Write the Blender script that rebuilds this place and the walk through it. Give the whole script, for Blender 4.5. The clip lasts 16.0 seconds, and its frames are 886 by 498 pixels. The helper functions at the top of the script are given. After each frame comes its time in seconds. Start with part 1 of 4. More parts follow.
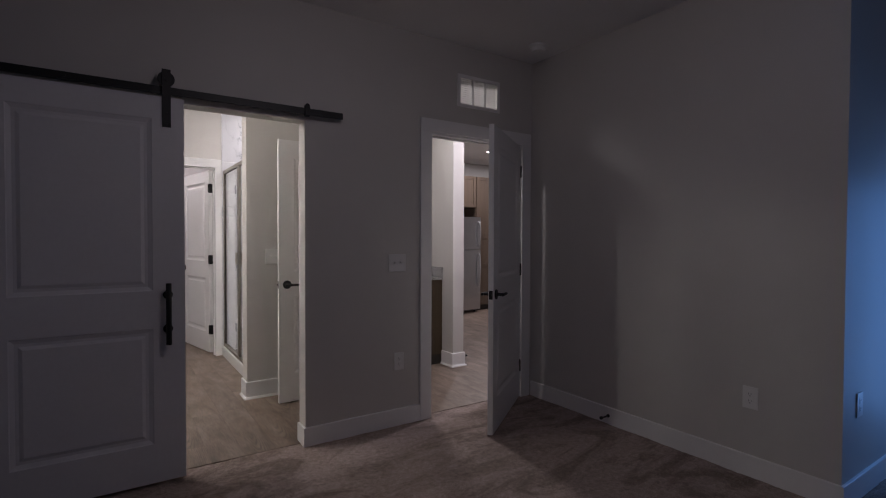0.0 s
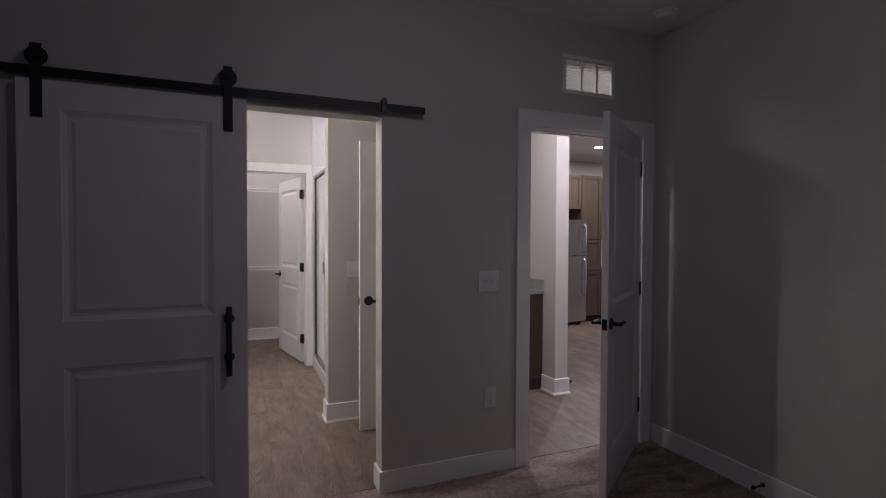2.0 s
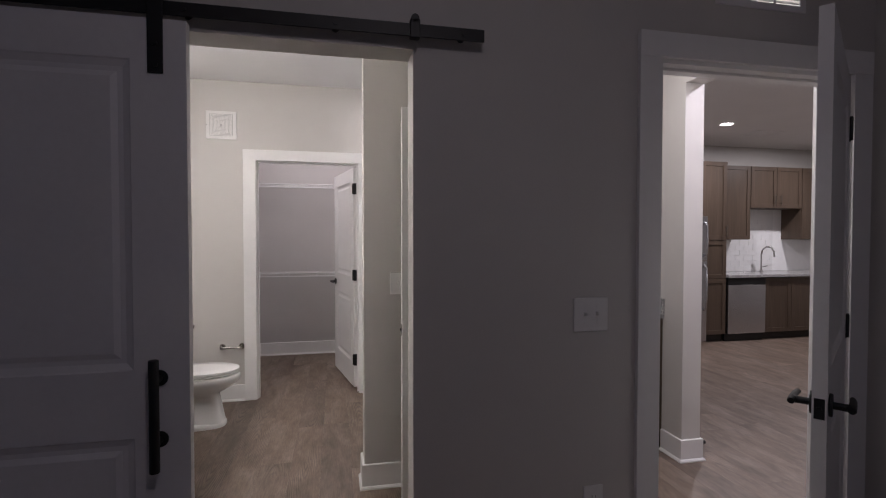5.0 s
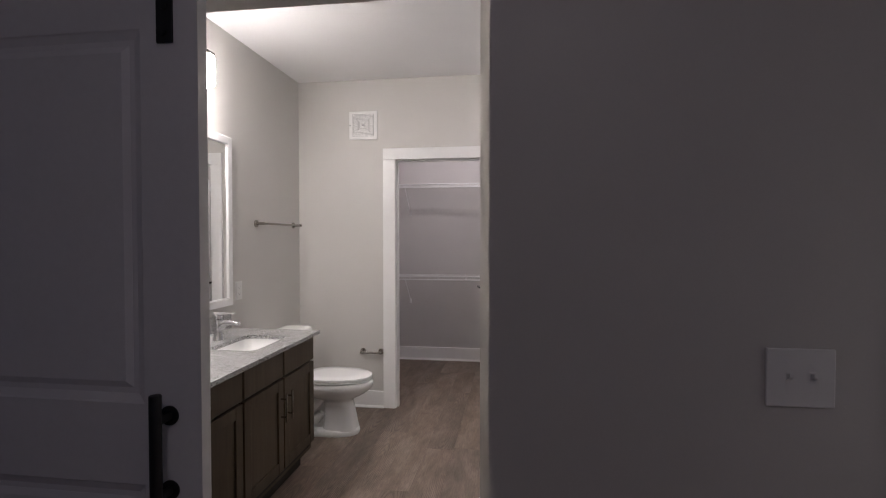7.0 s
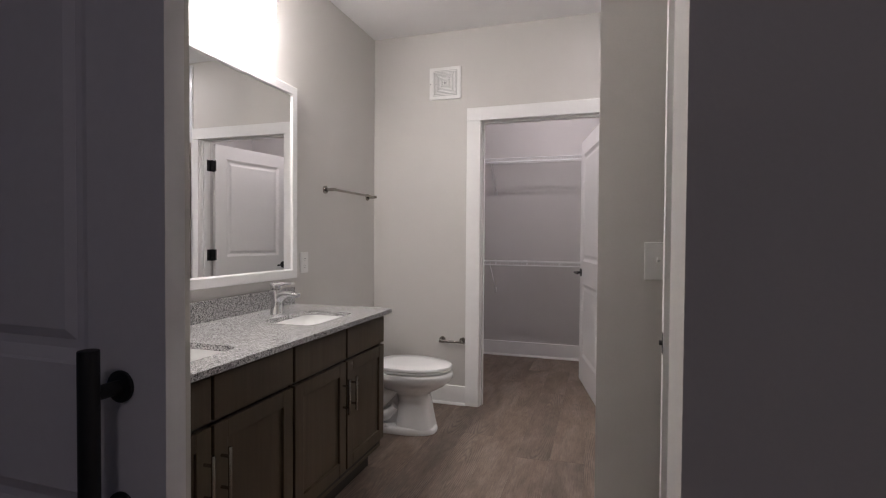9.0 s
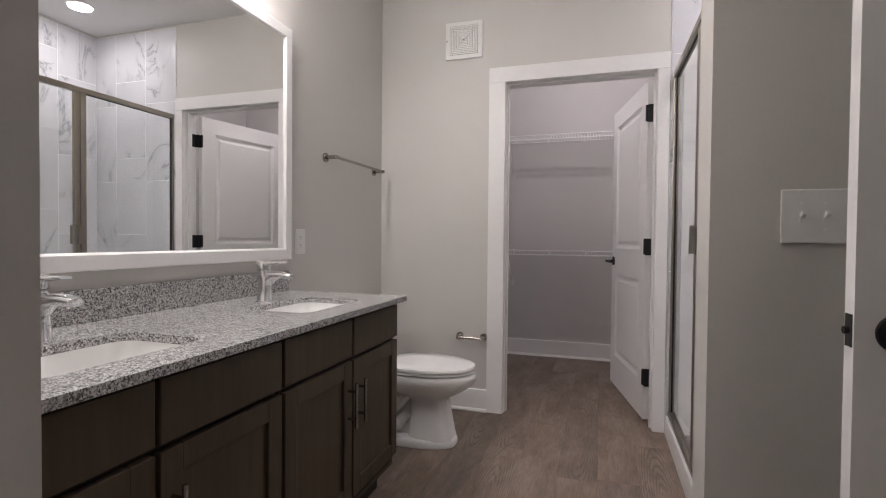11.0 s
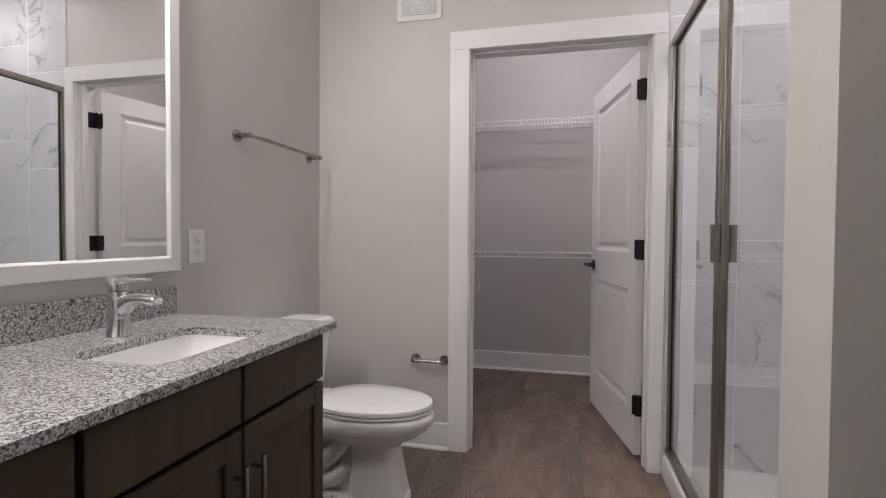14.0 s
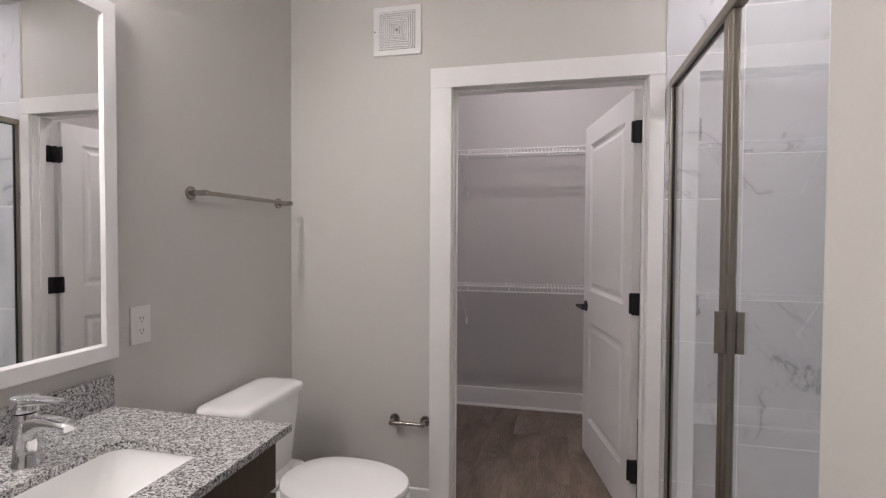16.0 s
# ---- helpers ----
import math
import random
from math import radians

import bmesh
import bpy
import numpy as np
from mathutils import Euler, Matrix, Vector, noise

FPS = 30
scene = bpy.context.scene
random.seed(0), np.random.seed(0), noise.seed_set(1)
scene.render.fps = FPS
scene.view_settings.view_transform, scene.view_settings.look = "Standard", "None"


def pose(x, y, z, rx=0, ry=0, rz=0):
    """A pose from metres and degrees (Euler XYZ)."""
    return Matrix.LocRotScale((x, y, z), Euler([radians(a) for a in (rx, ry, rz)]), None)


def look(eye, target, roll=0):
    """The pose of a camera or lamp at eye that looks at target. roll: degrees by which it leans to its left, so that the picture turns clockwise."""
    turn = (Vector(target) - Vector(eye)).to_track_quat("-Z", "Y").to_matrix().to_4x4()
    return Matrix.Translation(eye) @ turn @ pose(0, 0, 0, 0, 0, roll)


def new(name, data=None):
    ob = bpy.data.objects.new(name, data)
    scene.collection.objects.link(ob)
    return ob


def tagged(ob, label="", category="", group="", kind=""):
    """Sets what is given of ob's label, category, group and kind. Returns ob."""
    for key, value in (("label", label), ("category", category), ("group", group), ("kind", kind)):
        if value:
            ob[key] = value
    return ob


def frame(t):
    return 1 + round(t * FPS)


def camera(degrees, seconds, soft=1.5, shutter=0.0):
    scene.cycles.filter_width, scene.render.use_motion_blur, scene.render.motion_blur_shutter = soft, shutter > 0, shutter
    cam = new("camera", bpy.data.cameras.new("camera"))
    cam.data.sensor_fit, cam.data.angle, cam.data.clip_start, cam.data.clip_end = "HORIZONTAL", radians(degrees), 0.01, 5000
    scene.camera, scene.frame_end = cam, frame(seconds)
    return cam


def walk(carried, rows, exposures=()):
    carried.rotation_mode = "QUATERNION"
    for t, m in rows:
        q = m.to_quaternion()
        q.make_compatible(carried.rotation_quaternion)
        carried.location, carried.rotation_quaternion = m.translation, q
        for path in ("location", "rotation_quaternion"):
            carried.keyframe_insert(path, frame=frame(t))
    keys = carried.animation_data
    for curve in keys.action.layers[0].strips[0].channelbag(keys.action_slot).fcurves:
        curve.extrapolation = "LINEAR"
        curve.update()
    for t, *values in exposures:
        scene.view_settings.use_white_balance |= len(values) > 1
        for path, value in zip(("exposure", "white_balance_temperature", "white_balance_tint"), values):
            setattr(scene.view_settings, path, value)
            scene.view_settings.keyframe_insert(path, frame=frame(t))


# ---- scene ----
cam = camera(83.5, 16.0, 1.1)
PATH = [
    (0, (-0.072, -3.03, 1.297), (1.041, -1.369, 1.255), 0.2),
    (0.5, (-0.04, -2.916, 1.329), (0.992, -1.203, 1.288), 0.3),
    (1, (0.02, -2.805, 1.356), (0.996, -1.06, 1.314), 0.2),
    (1.5, (0.137, -2.693, 1.373), (1.027, -0.902, 1.328), 0.1),
    (2, (0.223, -2.591, 1.383), (0.982, -0.741, 1.337), 0.2),
    (2.5, (0.286, -2.417, 1.395), (0.947, -0.53, 1.352), 0.1),
    (3, (0.355, -2.237, 1.406), (0.982, -0.338, 1.362), 0.1),
    (3.5, (0.451, -2.09, 1.404), (1.065, -0.187, 1.358), 0.2),
    (6, (0.828, -1.345, 1.416), (0.985, 0.648, 1.37), -0.0),
    (6.5, (0.924, -1.228, 1.432), (0.893, 0.772, 1.387), 0.1),
    (7, (0.986, -1.124, 1.42), (0.702, 0.855, 1.373), -0.0),
    (7.5, (0.982, -0.987, 1.374), (0.488, 0.951, 1.332), -0.1),
    (8, (0.917, -0.826, 1.326), (0.365, 1.096, 1.284), 0.1),
    (8.5, (0.882, -0.702, 1.27), (0.291, 1.208, 1.23), 0.2),
    (9, (0.841, -0.602, 1.216), (0.236, 1.303, 1.173), 0.4),
    (9.5, (0.782, -0.484, 1.152), (0.174, 1.421, 1.111), 0.5),
    (12, (0.495, -0.025, 1.084), (-0.089, 1.887, 1.043), 0.6),
    (12.5, (0.478, 0.054, 1.098), (-0.063, 1.979, 1.059), 0.5),
    (13, (0.47, 0.169, 1.09), (-0.035, 2.104, 1.048), 0.5),
    (13.5, (0.468, 0.293, 1.094), (-0.015, 2.233, 1.048), 0.4),
    (14, (0.479, 0.376, 1.111), (0.013, 2.321, 1.061), 0.4),
    (14.5, (0.506, 0.421, 1.148), (0.047, 2.367, 1.105), 0.4),
    (15, (0.511, 0.475, 1.207), (0.063, 2.424, 1.162), 0.4),
    (15.5, (0.515, 0.542, 1.291), (0.054, 2.488, 1.241), 0.2),
    (16, (0.501, 0.578, 1.362), (0.055, 2.527, 1.311), 0.3),
]
walk(cam, [(t, look(eye, target, roll)) for t, eye, target, roll in PATH])

# ---------------------------------------------------------------- world, window light
world = bpy.data.worlds.new("dusk")
scene.world = world
world.use_nodes = True
world.node_tree.nodes["Background"].inputs[0].default_value = (0.10, 0.26, 0.85, 1)
world.node_tree.nodes["Background"].inputs[1].default_value = 0.5

sky = new("window_skylight", bpy.data.lights.new("window_skylight", "AREA"))
sky.data.shape, sky.data.size, sky.data.size_y = "RECTANGLE", 0.5, 1.36
sky.data.energy, sky.data.color = 4.0, (0.16, 0.40, 1.0)
sky.matrix_basis = look((3.735, -2.53, 0.95), (2.0, -2.53, 0.95))


def lamp(name, kind, place, watts, colour, size):
    """The light of a lit fixture: a disc that shines down, or a small ball."""
    ob = new(name, bpy.data.lights.new(name, kind))
    ob.data.energy, ob.data.color = watts, colour
    if kind == "AREA":
        ob.data.shape, ob.data.size = "DISK", size
    else:
        ob.data.shadow_soft_size = size
    ob.matrix_basis = pose(*place)
    return ob


# ceiling lamps of the place and one added in the kitchen; the vanity light glows by itself, as does the unseen dome
# added to lift the bedroom
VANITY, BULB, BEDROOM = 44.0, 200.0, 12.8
lamp("shower_lamp", "AREA", (1.34, 2.42, 2.700), 4.6, (1.0, 0.94, 0.97), 0.14)
lamp("closet_lamp", "POINT", (0.50, 3.53, 2.590), 15.0, (1.0, 0.905, 0.955), 0.028)
lamp("kitchen_lamp", "AREA", (5.17, 3.38, 2.720), 24.0, (0.99, 0.93, 1.01), 0.13)
# second kitchen lamp: unseen, added to brighten the kitchen
lamp("kitchen_lamp", "AREA", (6.90, 3.38, 2.720), 24.0, (0.99, 0.93, 1.01), 0.13)
lamp("living_lamp", "AREA", (3.45, 0.40, 2.720), 18.0, (0.97, 0.92, 1.08), 0.13)
lamp("hall_lamp", "AREA", (2.08, 0.65, 2.720), 11.0, (0.98, 0.93, 0.97), 0.13)


# ---------------------------------------------------------------- materials
def nodes_of(name):
    m = bpy.data.materials.new(name)
    m.use_nodes = True
    t = m.node_tree
    return m, t, t.nodes["Principled BSDF"]


def node(t, kind, **inputs):
    n = t.nodes.new(kind)
    for k, v in inputs.items():
        n.inputs[k.replace("_", " ")].default_value = v
    return n


def ramp(t, fac, stops):
    r = t.nodes.new("ShaderNodeValToRGB")
    e = r.color_ramp.elements
    while len(e) < len(stops):
        e.new(0.5)
    for el, (p, c) in zip(e, stops):
        el.position, el.color = p, (*c, 1)
    t.links.new(fac, r.inputs[0])
    return r.outputs[0]


def coords(t, scale=(1, 1, 1), world_space=False, shuffle=False):
    mp = t.nodes.new("ShaderNodeMapping")
    mp.inputs["Scale"].default_value = scale
    if world_space:
        t.links.new(t.nodes.new("ShaderNodeNewGeometry").outputs["Position"], mp.inputs["Vector"])
    else:
        src = t.nodes.new("ShaderNodeTexCoord").outputs["Object"]
        if shuffle:
            info = t.nodes.new("ShaderNodeObjectInfo")
            mul = t.nodes.new("ShaderNodeMath")
            mul.operation = "MULTIPLY"
            mul.inputs[1].default_value = 37.0
            t.links.new(info.outputs["Random"], mul.inputs[0])
            add = t.nodes.new("ShaderNodeVectorMath")
            add.operation = "ADD"
            t.links.new(src, add.inputs[0])
            t.links.new(mul.outputs[0], add.inputs[1])
            src = add.outputs[0]
        t.links.new(src, mp.inputs["Vector"])
    return mp.outputs["Vector"]


def noise_tex(t, vec, scale, detail=4.0, rough=0.55, distort=0.0):
    n = node(t, "ShaderNodeTexNoise", Scale=scale, Detail=detail, Roughness=rough, Distortion=distort)
    t.links.new(vec, n.inputs["Vector"])
    return n.outputs["Fac"]


def bump(t, b, height, strength, distance):
    n = node(t, "ShaderNodeBump", Strength=strength, Distance=distance)
    t.links.new(height, n.inputs["Height"])
    t.links.new(n.outputs[0], b.inputs["Normal"])


def mixed(t, fac, a, b, mode="MIX"):
    n = t.nodes.new("ShaderNodeMix")
    n.data_type, n.blend_type = "RGBA", mode
    for sock, v in ((n.inputs["Factor"], fac), (n.inputs["A"], a), (n.inputs["B"], b)):
        if hasattr(v, "is_linked"):
            t.links.new(v, sock)
        else:
            sock.default_value = v if isinstance(v, float) else (*v, 1)
    return n.outputs["Result"]


def plain(name, colour, rough=0.5, metal=0.0, vary=0.06, fine=60.0, relief=0.0, coarse=2.5, rough_vary=0.0):
    """Paint, plastic or metal with a faint cloudiness at two scales and an optional fine relief."""
    m, t, b = nodes_of(name)
    vec = coords(t, world_space=False)
    big, small = noise_tex(t, vec, coarse, 3.0), noise_tex(t, vec, fine, 3.0)
    avg = node(t, "ShaderNodeMath")
    avg.operation = "ADD"
    t.links.new(big, avg.inputs[0])
    t.links.new(small, avg.inputs[1])
    half = node(t, "ShaderNodeMath")
    half.operation = "MULTIPLY"
    half.inputs[1].default_value = 0.5
    t.links.new(avg.outputs[0], half.inputs[0])
    lo, hi = [max(0, c * (1 - vary)) for c in colour], [min(1, c * (1 + vary)) for c in colour]
    t.links.new(ramp(t, half.outputs[0], [(0.3, lo), (0.7, hi)]), b.inputs["Base Color"])
    b.inputs["Roughness"].default_value, b.inputs["Metallic"].default_value = rough, metal
    if rough_vary:
        mr = node(t, "ShaderNodeMapRange")
        mr.inputs["To Min"].default_value, mr.inputs["To Max"].default_value = rough - rough_vary, rough + rough_vary
        t.links.new(big, mr.inputs["Value"])
        t.links.new(mr.outputs[0], b.inputs["Roughness"])
    if relief:
        bump(t, b, small, relief, 0.002)
    return m


def wood(name, dark, mid, light, along=1, rough=0.5, random_piece=False, tone=0.0, ring=0.6, fibre=1.0):
    """Timber grain that runs along one axis: fibres, wide tone changes and cathedral figure."""
    m, t, b = nodes_of(name)
    sc = [9.0, 9.0, 9.0]
    sc[along] = 0.75
    vec = coords(t, sc, shuffle=random_piece)
    sc2 = [70.0, 70.0, 70.0]
    sc2[along] = 2.2
    fib = noise_tex(t, coords(t, sc2, shuffle=random_piece), 1.0, 5.0, 0.65)
    wide = noise_tex(t, vec, 0.9, 4.0, 0.6, 1.2)
    w = node(t, "ShaderNodeTexWave", Scale=1.5, Distortion=7.0, Detail=3.0)
    w.inputs["Detail Scale"].default_value = 0.8
    t.links.new(vec, w.inputs["Vector"])
    base = ramp(t, wide, [(0.25, dark), (0.5, mid), (0.78, light)])
    grain = ramp(t, fib, [(0.3, (1 - 0.38 * fibre,) * 3), (0.62, (1 + 0.08 * fibre,) * 3)])
    rings = ramp(t, w.outputs["Fac"], [(0.0, (1 - ring * 0.35,) * 3), (0.45, (1, 1, 1)), (1.0, (1.04, 1.04, 1.04))])
    c = mixed(t, 1.0, mixed(t, 1.0, base, grain, "MULTIPLY"), rings, "MULTIPLY")
    if tone:
        info = t.nodes.new("ShaderNodeObjectInfo")
        c = mixed(t, 1.0, c, ramp(t, info.outputs["Random"], [(0.0, (1 - tone,) * 3), (0.5, (1.0, 0.99, 0.97)), (1.0, (1 + tone, 1 + tone * 0.9, 1 + tone * 0.8))]), "MULTIPLY")
    t.links.new(c, b.inputs["Base Color"])
    mr = node(t, "ShaderNodeMapRange")
    mr.inputs["To Min"].default_value, mr.inputs["To Max"].default_value = rough + 0.1, rough - 0.08
    t.links.new(wide, mr.inputs["Value"])
    t.links.new(mr.outputs[0], b.inputs["Roughness"])
    b.inputs["Specular IOR Level"].default_value = 0.32
    bump(t, b, fib, 0.12, 0.001)
    return m


def vinyl(name):
    """Printed wood planks: soft blotches, broken fibres and a wavy figure here and there."""
    m, t, b = nodes_of(name)
    blotch = noise_tex(t, coords(t, (8.0, 2.6, 1.0), shuffle=True), 1.0, 4.0, 0.6, 0.5)
    fine = noise_tex(t, coords(t, (150.0, 11.0, 1.0), shuffle=True), 1.0, 5.0, 0.7, 0.2)
    worn = noise_tex(t, coords(t, (18.0, 6.5, 1.0), shuffle=True), 1.0, 4.0, 0.7, 0.6)
    w = node(t, "ShaderNodeTexWave", Scale=0.8, Distortion=2.6, Detail=2.5)
    w.wave_type, w.rings_direction = "RINGS", "Z"
    w.inputs["Detail Scale"].default_value = 1.2
    w.inputs["Detail Roughness"].default_value = 0.6
    t.links.new(coords(t, (40.0, 4.0, 1.0)), w.inputs["Vector"])
    where = ramp(t, noise_tex(t, coords(t, (4.0, 1.2, 1.0), shuffle=True), 1.0, 2.0), [(0.52, (0, 0, 0)), (0.62, (1, 1, 1))])
    c = ramp(t, blotch, [(0.28, (0.143, 0.104, 0.080)), (0.5, (0.209, 0.156, 0.122)), (0.74, (0.290, 0.225, 0.183))])
    c = mixed(t, 1.0, c, ramp(t, fine, [(0.34, (0.76, 0.76, 0.76)), (0.60, (1.09, 1.09, 1.09))]), "MULTIPLY")
    c = mixed(t, 1.0, c, ramp(t, worn, [(0.36, (0.86, 0.86, 0.865)), (0.5, (0.99, 0.99, 0.99)), (0.68, (1.12, 1.12, 1.12))]), "MULTIPLY")
    figure = ramp(t, w.outputs["Fac"], [(0.0, (0.62, 0.625, 0.64)), (0.35, (0.97, 0.97, 0.97)), (1.0, (1.08, 1.08, 1.08))])
    c = mixed(t, where, c, mixed(t, 1.0, c, figure, "MULTIPLY"))
    info = t.nodes.new("ShaderNodeObjectInfo")
    c = mixed(t, 1.0, c, ramp(t, info.outputs["Random"], [(0.0, (0.90, 0.90, 0.905)), (0.5, (0.97, 0.965, 0.955)), (1.0, (1.04, 1.02, 1.0))]), "MULTIPLY")
    t.links.new(c, b.inputs["Base Color"])
    mr = node(t, "ShaderNodeMapRange")
    mr.inputs["To Min"].default_value, mr.inputs["To Max"].default_value = 0.52, 0.38
    t.links.new(blotch, mr.inputs["Value"])
    t.links.new(mr.outputs[0], b.inputs["Roughness"])
    bump(t, b, fine, 0.15, 0.0008)
    return m


def granite(name):
    m, t, b = nodes_of(name)
    vec = coords(t)
    warp = node(t, "ShaderNodeTexNoise", Scale=60.0, Detail=2.0)
    t.links.new(vec, warp.inputs["Vector"])
    add = t.nodes.new("ShaderNodeMix")
    add.data_type, add.blend_type = "RGBA", "LINEAR_LIGHT"
    add.inputs["Factor"].default_value = 0.006
    t.links.new(vec, add.inputs["A"])
    t.links.new(warp.outputs["Color"], add.inputs["B"])
    v = node(t, "ShaderNodeTexVoronoi", Scale=310.0)
    t.links.new(add.outputs["Result"], v.inputs["Vector"])
    sep = t.nodes.new("ShaderNodeSeparateColor")
    t.links.new(v.outputs["Color"], sep.inputs[0])
    patch = noise_tex(t, vec, 85.0, 3.0, 0.65)
    mr = node(t, "ShaderNodeMath")
    mr.operation = "MULTIPLY_ADD"
    mr.inputs[1].default_value = 0.75
    mr.inputs[2].default_value = -0.36
    t.links.new(patch, mr.inputs[0])
    ad = node(t, "ShaderNodeMath")
    ad.operation = "ADD"
    t.links.new(sep.outputs[0], ad.inputs[0])
    t.links.new(mr.outputs[0], ad.inputs[1])
    c = ramp(t, ad.outputs[0], [(0.0, (0.06, 0.058, 0.058)), (0.18, (0.115, 0.112, 0.112)), (0.34, (0.255, 0.248, 0.246)), (0.55, (0.40, 0.392, 0.39)), (0.9, (0.66, 0.65, 0.645))])
    t.links.new(c, b.inputs["Base Color"])
    b.inputs["Roughness"].default_value = 0.16
    return m


def marble(name):
    m, t, b = nodes_of(name)
    vec = coords(t, (1.0, 1.0, 0.62), shuffle=True)
    n1 = noise_tex(t, vec, 1.9, 8.0, 0.60, 0.9)
    n2 = noise_tex(t, vec, 2.6, 4.0, 0.5, 0.3)
    sub = node(t, "ShaderNodeMath")
    sub.operation = "SUBTRACT"
    sub.inputs[1].default_value = 0.5
    t.links.new(n1, sub.inputs[0])
    ab = node(t, "ShaderNodeMath")
    ab.operation = "ABSOLUTE"
    t.links.new(sub.outputs[0], ab.inputs[0])
    vein = ramp(t, ab.outputs[0], [(0.0, (0.44, 0.45, 0.47)), (0.004, (0.62, 0.63, 0.645)), (0.010, (0.88, 0.885, 0.89)), (0.045, (1.0, 1.0, 1.0))])
    mask = ramp(t, n2, [(0.47, (0, 0, 0)), (0.57, (1, 1, 1))])
    cloud = ramp(t, noise_tex(t, vec, 3.0, 3.0), [(0.3, (0.64, 0.64, 0.665)), (0.6, (0.715, 0.712, 0.735))])
    c = mixed(t, mask, cloud, mixed(t, 1.0, cloud, vein, "MULTIPLY"))
    t.links.new(c, b.inputs["Base Color"])
    b.inputs["Roughness"].default_value = 0.14
    return m


def carpet(name):
    m, t, b = nodes_of(name)
    vec = coords(t, world_space=True)
    tuft = noise_tex(t, vec, 190.0, 3.0, 0.7)
    clump = noise_tex(t, vec, 38.0, 3.0, 0.6, 0.4)
    lay = noise_tex(t, coords(t, (1.1, 2.6, 1), world_space=True), 1.6, 4.0, 0.6, 1.4)
    c = ramp(t, tuft, [(0.3, (0.22, 0.170, 0.150)), (0.7, (0.46, 0.368, 0.332))])
    c = mixed(t, 1.0, c, ramp(t, clump, [(0.35, (0.78, 0.77, 0.76)), (0.65, (1.08, 1.08, 1.08))]), "MULTIPLY")
    c = mixed(t, 1.0, c, ramp(t, lay, [(0.40, (0.72, 0.71, 0.70)), (0.47, (0.92, 0.92, 0.92)), (0.56, (1.18, 1.18, 1.18))]), "MULTIPLY")
    t.links.new(c, b.inputs["Base Color"])
    b.inputs["Roughness"].default_value = 0.98
    b.inputs["Specular IOR Level"].default_value = 0.1
    ad = node(t, "ShaderNodeMath")
    ad.operation = "ADD"
    t.links.new(tuft, ad.inputs[0])
    t.links.new(clump, ad.inputs[1])
    bump(t, b, ad.outputs[0], 0.9, 0.006)
    return m


def glowing(name, colour, strength):
    m, t, b = nodes_of(name)
    b.inputs["Base Color"].default_value = (0.9, 0.9, 0.88, 1)
    b.inputs["Emission Color"].default_value = (*colour, 1)
    b.inputs["Emission Strength"].default_value = strength
    b.inputs["Roughness"].default_value = 0.3
    return m


def clear_glass(name):
    m, t, b = nodes_of(name)
    b.inputs["Base Color"].default_value = (0.97, 0.985, 0.98, 1)
    b.inputs["Roughness"].default_value = 0.0
    b.inputs["IOR"].default_value = 1.45
    b.inputs["Transmission Weight"].default_value = 1.0
    return m


M_WALL = plain("greige_wall_paint", (0.610, 0.587, 0.557), 0.52, vary=0.025, fine=140.0, relief=0.10, rough_vary=0.06)
M_CLOSET = plain("closet_wall_paint", (0.60, 0.58, 0.57), 0.7, vary=0.025, fine=140.0, relief=0.10)
M_CEIL = plain("white_ceiling_paint", (0.85, 0.84, 0.83), 0.9, vary=0.03, fine=90.0, relief=0.35)
M_TRIM = plain("white_trim_paint", (0.84, 0.83, 0.82), 0.38, vary=0.02, fine=35.0, relief=0.03, rough_vary=0.05)
M_DOOR = plain("white_door_paint", (0.82, 0.81, 0.80), 0.42, vary=0.02, fine=45.0, relief=0.05, rough_vary=0.05)
M_BARN = plain("white_barn_door_paint", (0.79, 0.78, 0.79), 0.46, vary=0.03, fine=45.0, relief=0.05, rough_vary=0.05)
M_BLACK = plain("matt_black_metal", (0.007, 0.007, 0.0075), 0.5, 0.0, vary=0.2)
M_PLASTIC = plain("white_plastic", (0.80, 0.79, 0.77), 0.32, vary=0.015)
# grey that puts the shade between the fan louvres into the colour
M_LOUVRE_SHADE = plain("louvre_shade_grey", (0.30, 0.295, 0.29), 0.6)
M_BULB = glowing("lit_frosted_bulb", (1.0, 0.942, 0.945), BULB)
M_SLOT = plain("dark_slot", (0.03, 0.03, 0.03), 0.7)
M_CABINET = wood("stained_cabinet_wood", (0.066, 0.047, 0.029), (0.078, 0.056, 0.034), (0.091, 0.066, 0.041), along=2, rough=0.48, ring=0.06, fibre=0.35)
M_KITCHEN = wood("stained_kitchen_wood", (0.078, 0.054, 0.038), (0.092, 0.065, 0.047), (0.110, 0.079, 0.058), along=2, rough=0.42, ring=0.12, fibre=0.5)
# near-black brown: shade in cabinet gaps and toe kicks put into the colour
M_CABIN_SHADE = plain("cabinet_shadow_gap", (0.03, 0.024, 0.02), 0.7, vary=0.1)
M_GRANITE = granite("speckled_granite")
M_MARBLE = marble("veined_marble_tile")
M_GROUT = plain("white_grout", (0.93, 0.93, 0.925), 0.8, vary=0.05, relief=0.2)
M_PORCELAIN = plain("white_porcelain", (0.90, 0.895, 0.88), 0.07, vary=0.01)
M_ACRYLIC = plain("white_acrylic", (0.82, 0.82, 0.81), 0.2, vary=0.01)
M_CHROME = plain("chrome", (0.82, 0.82, 0.83), 0.06, 1.0, vary=0.01)
M_NICKEL = plain("brushed_nickel", (0.36, 0.335, 0.305), 0.26, 1.0, vary=0.04, fine=200.0)
M_BRONZE = plain("satin_shower_frame", (0.36, 0.325, 0.28), 0.34, 1.0, vary=0.04, fine=200.0)
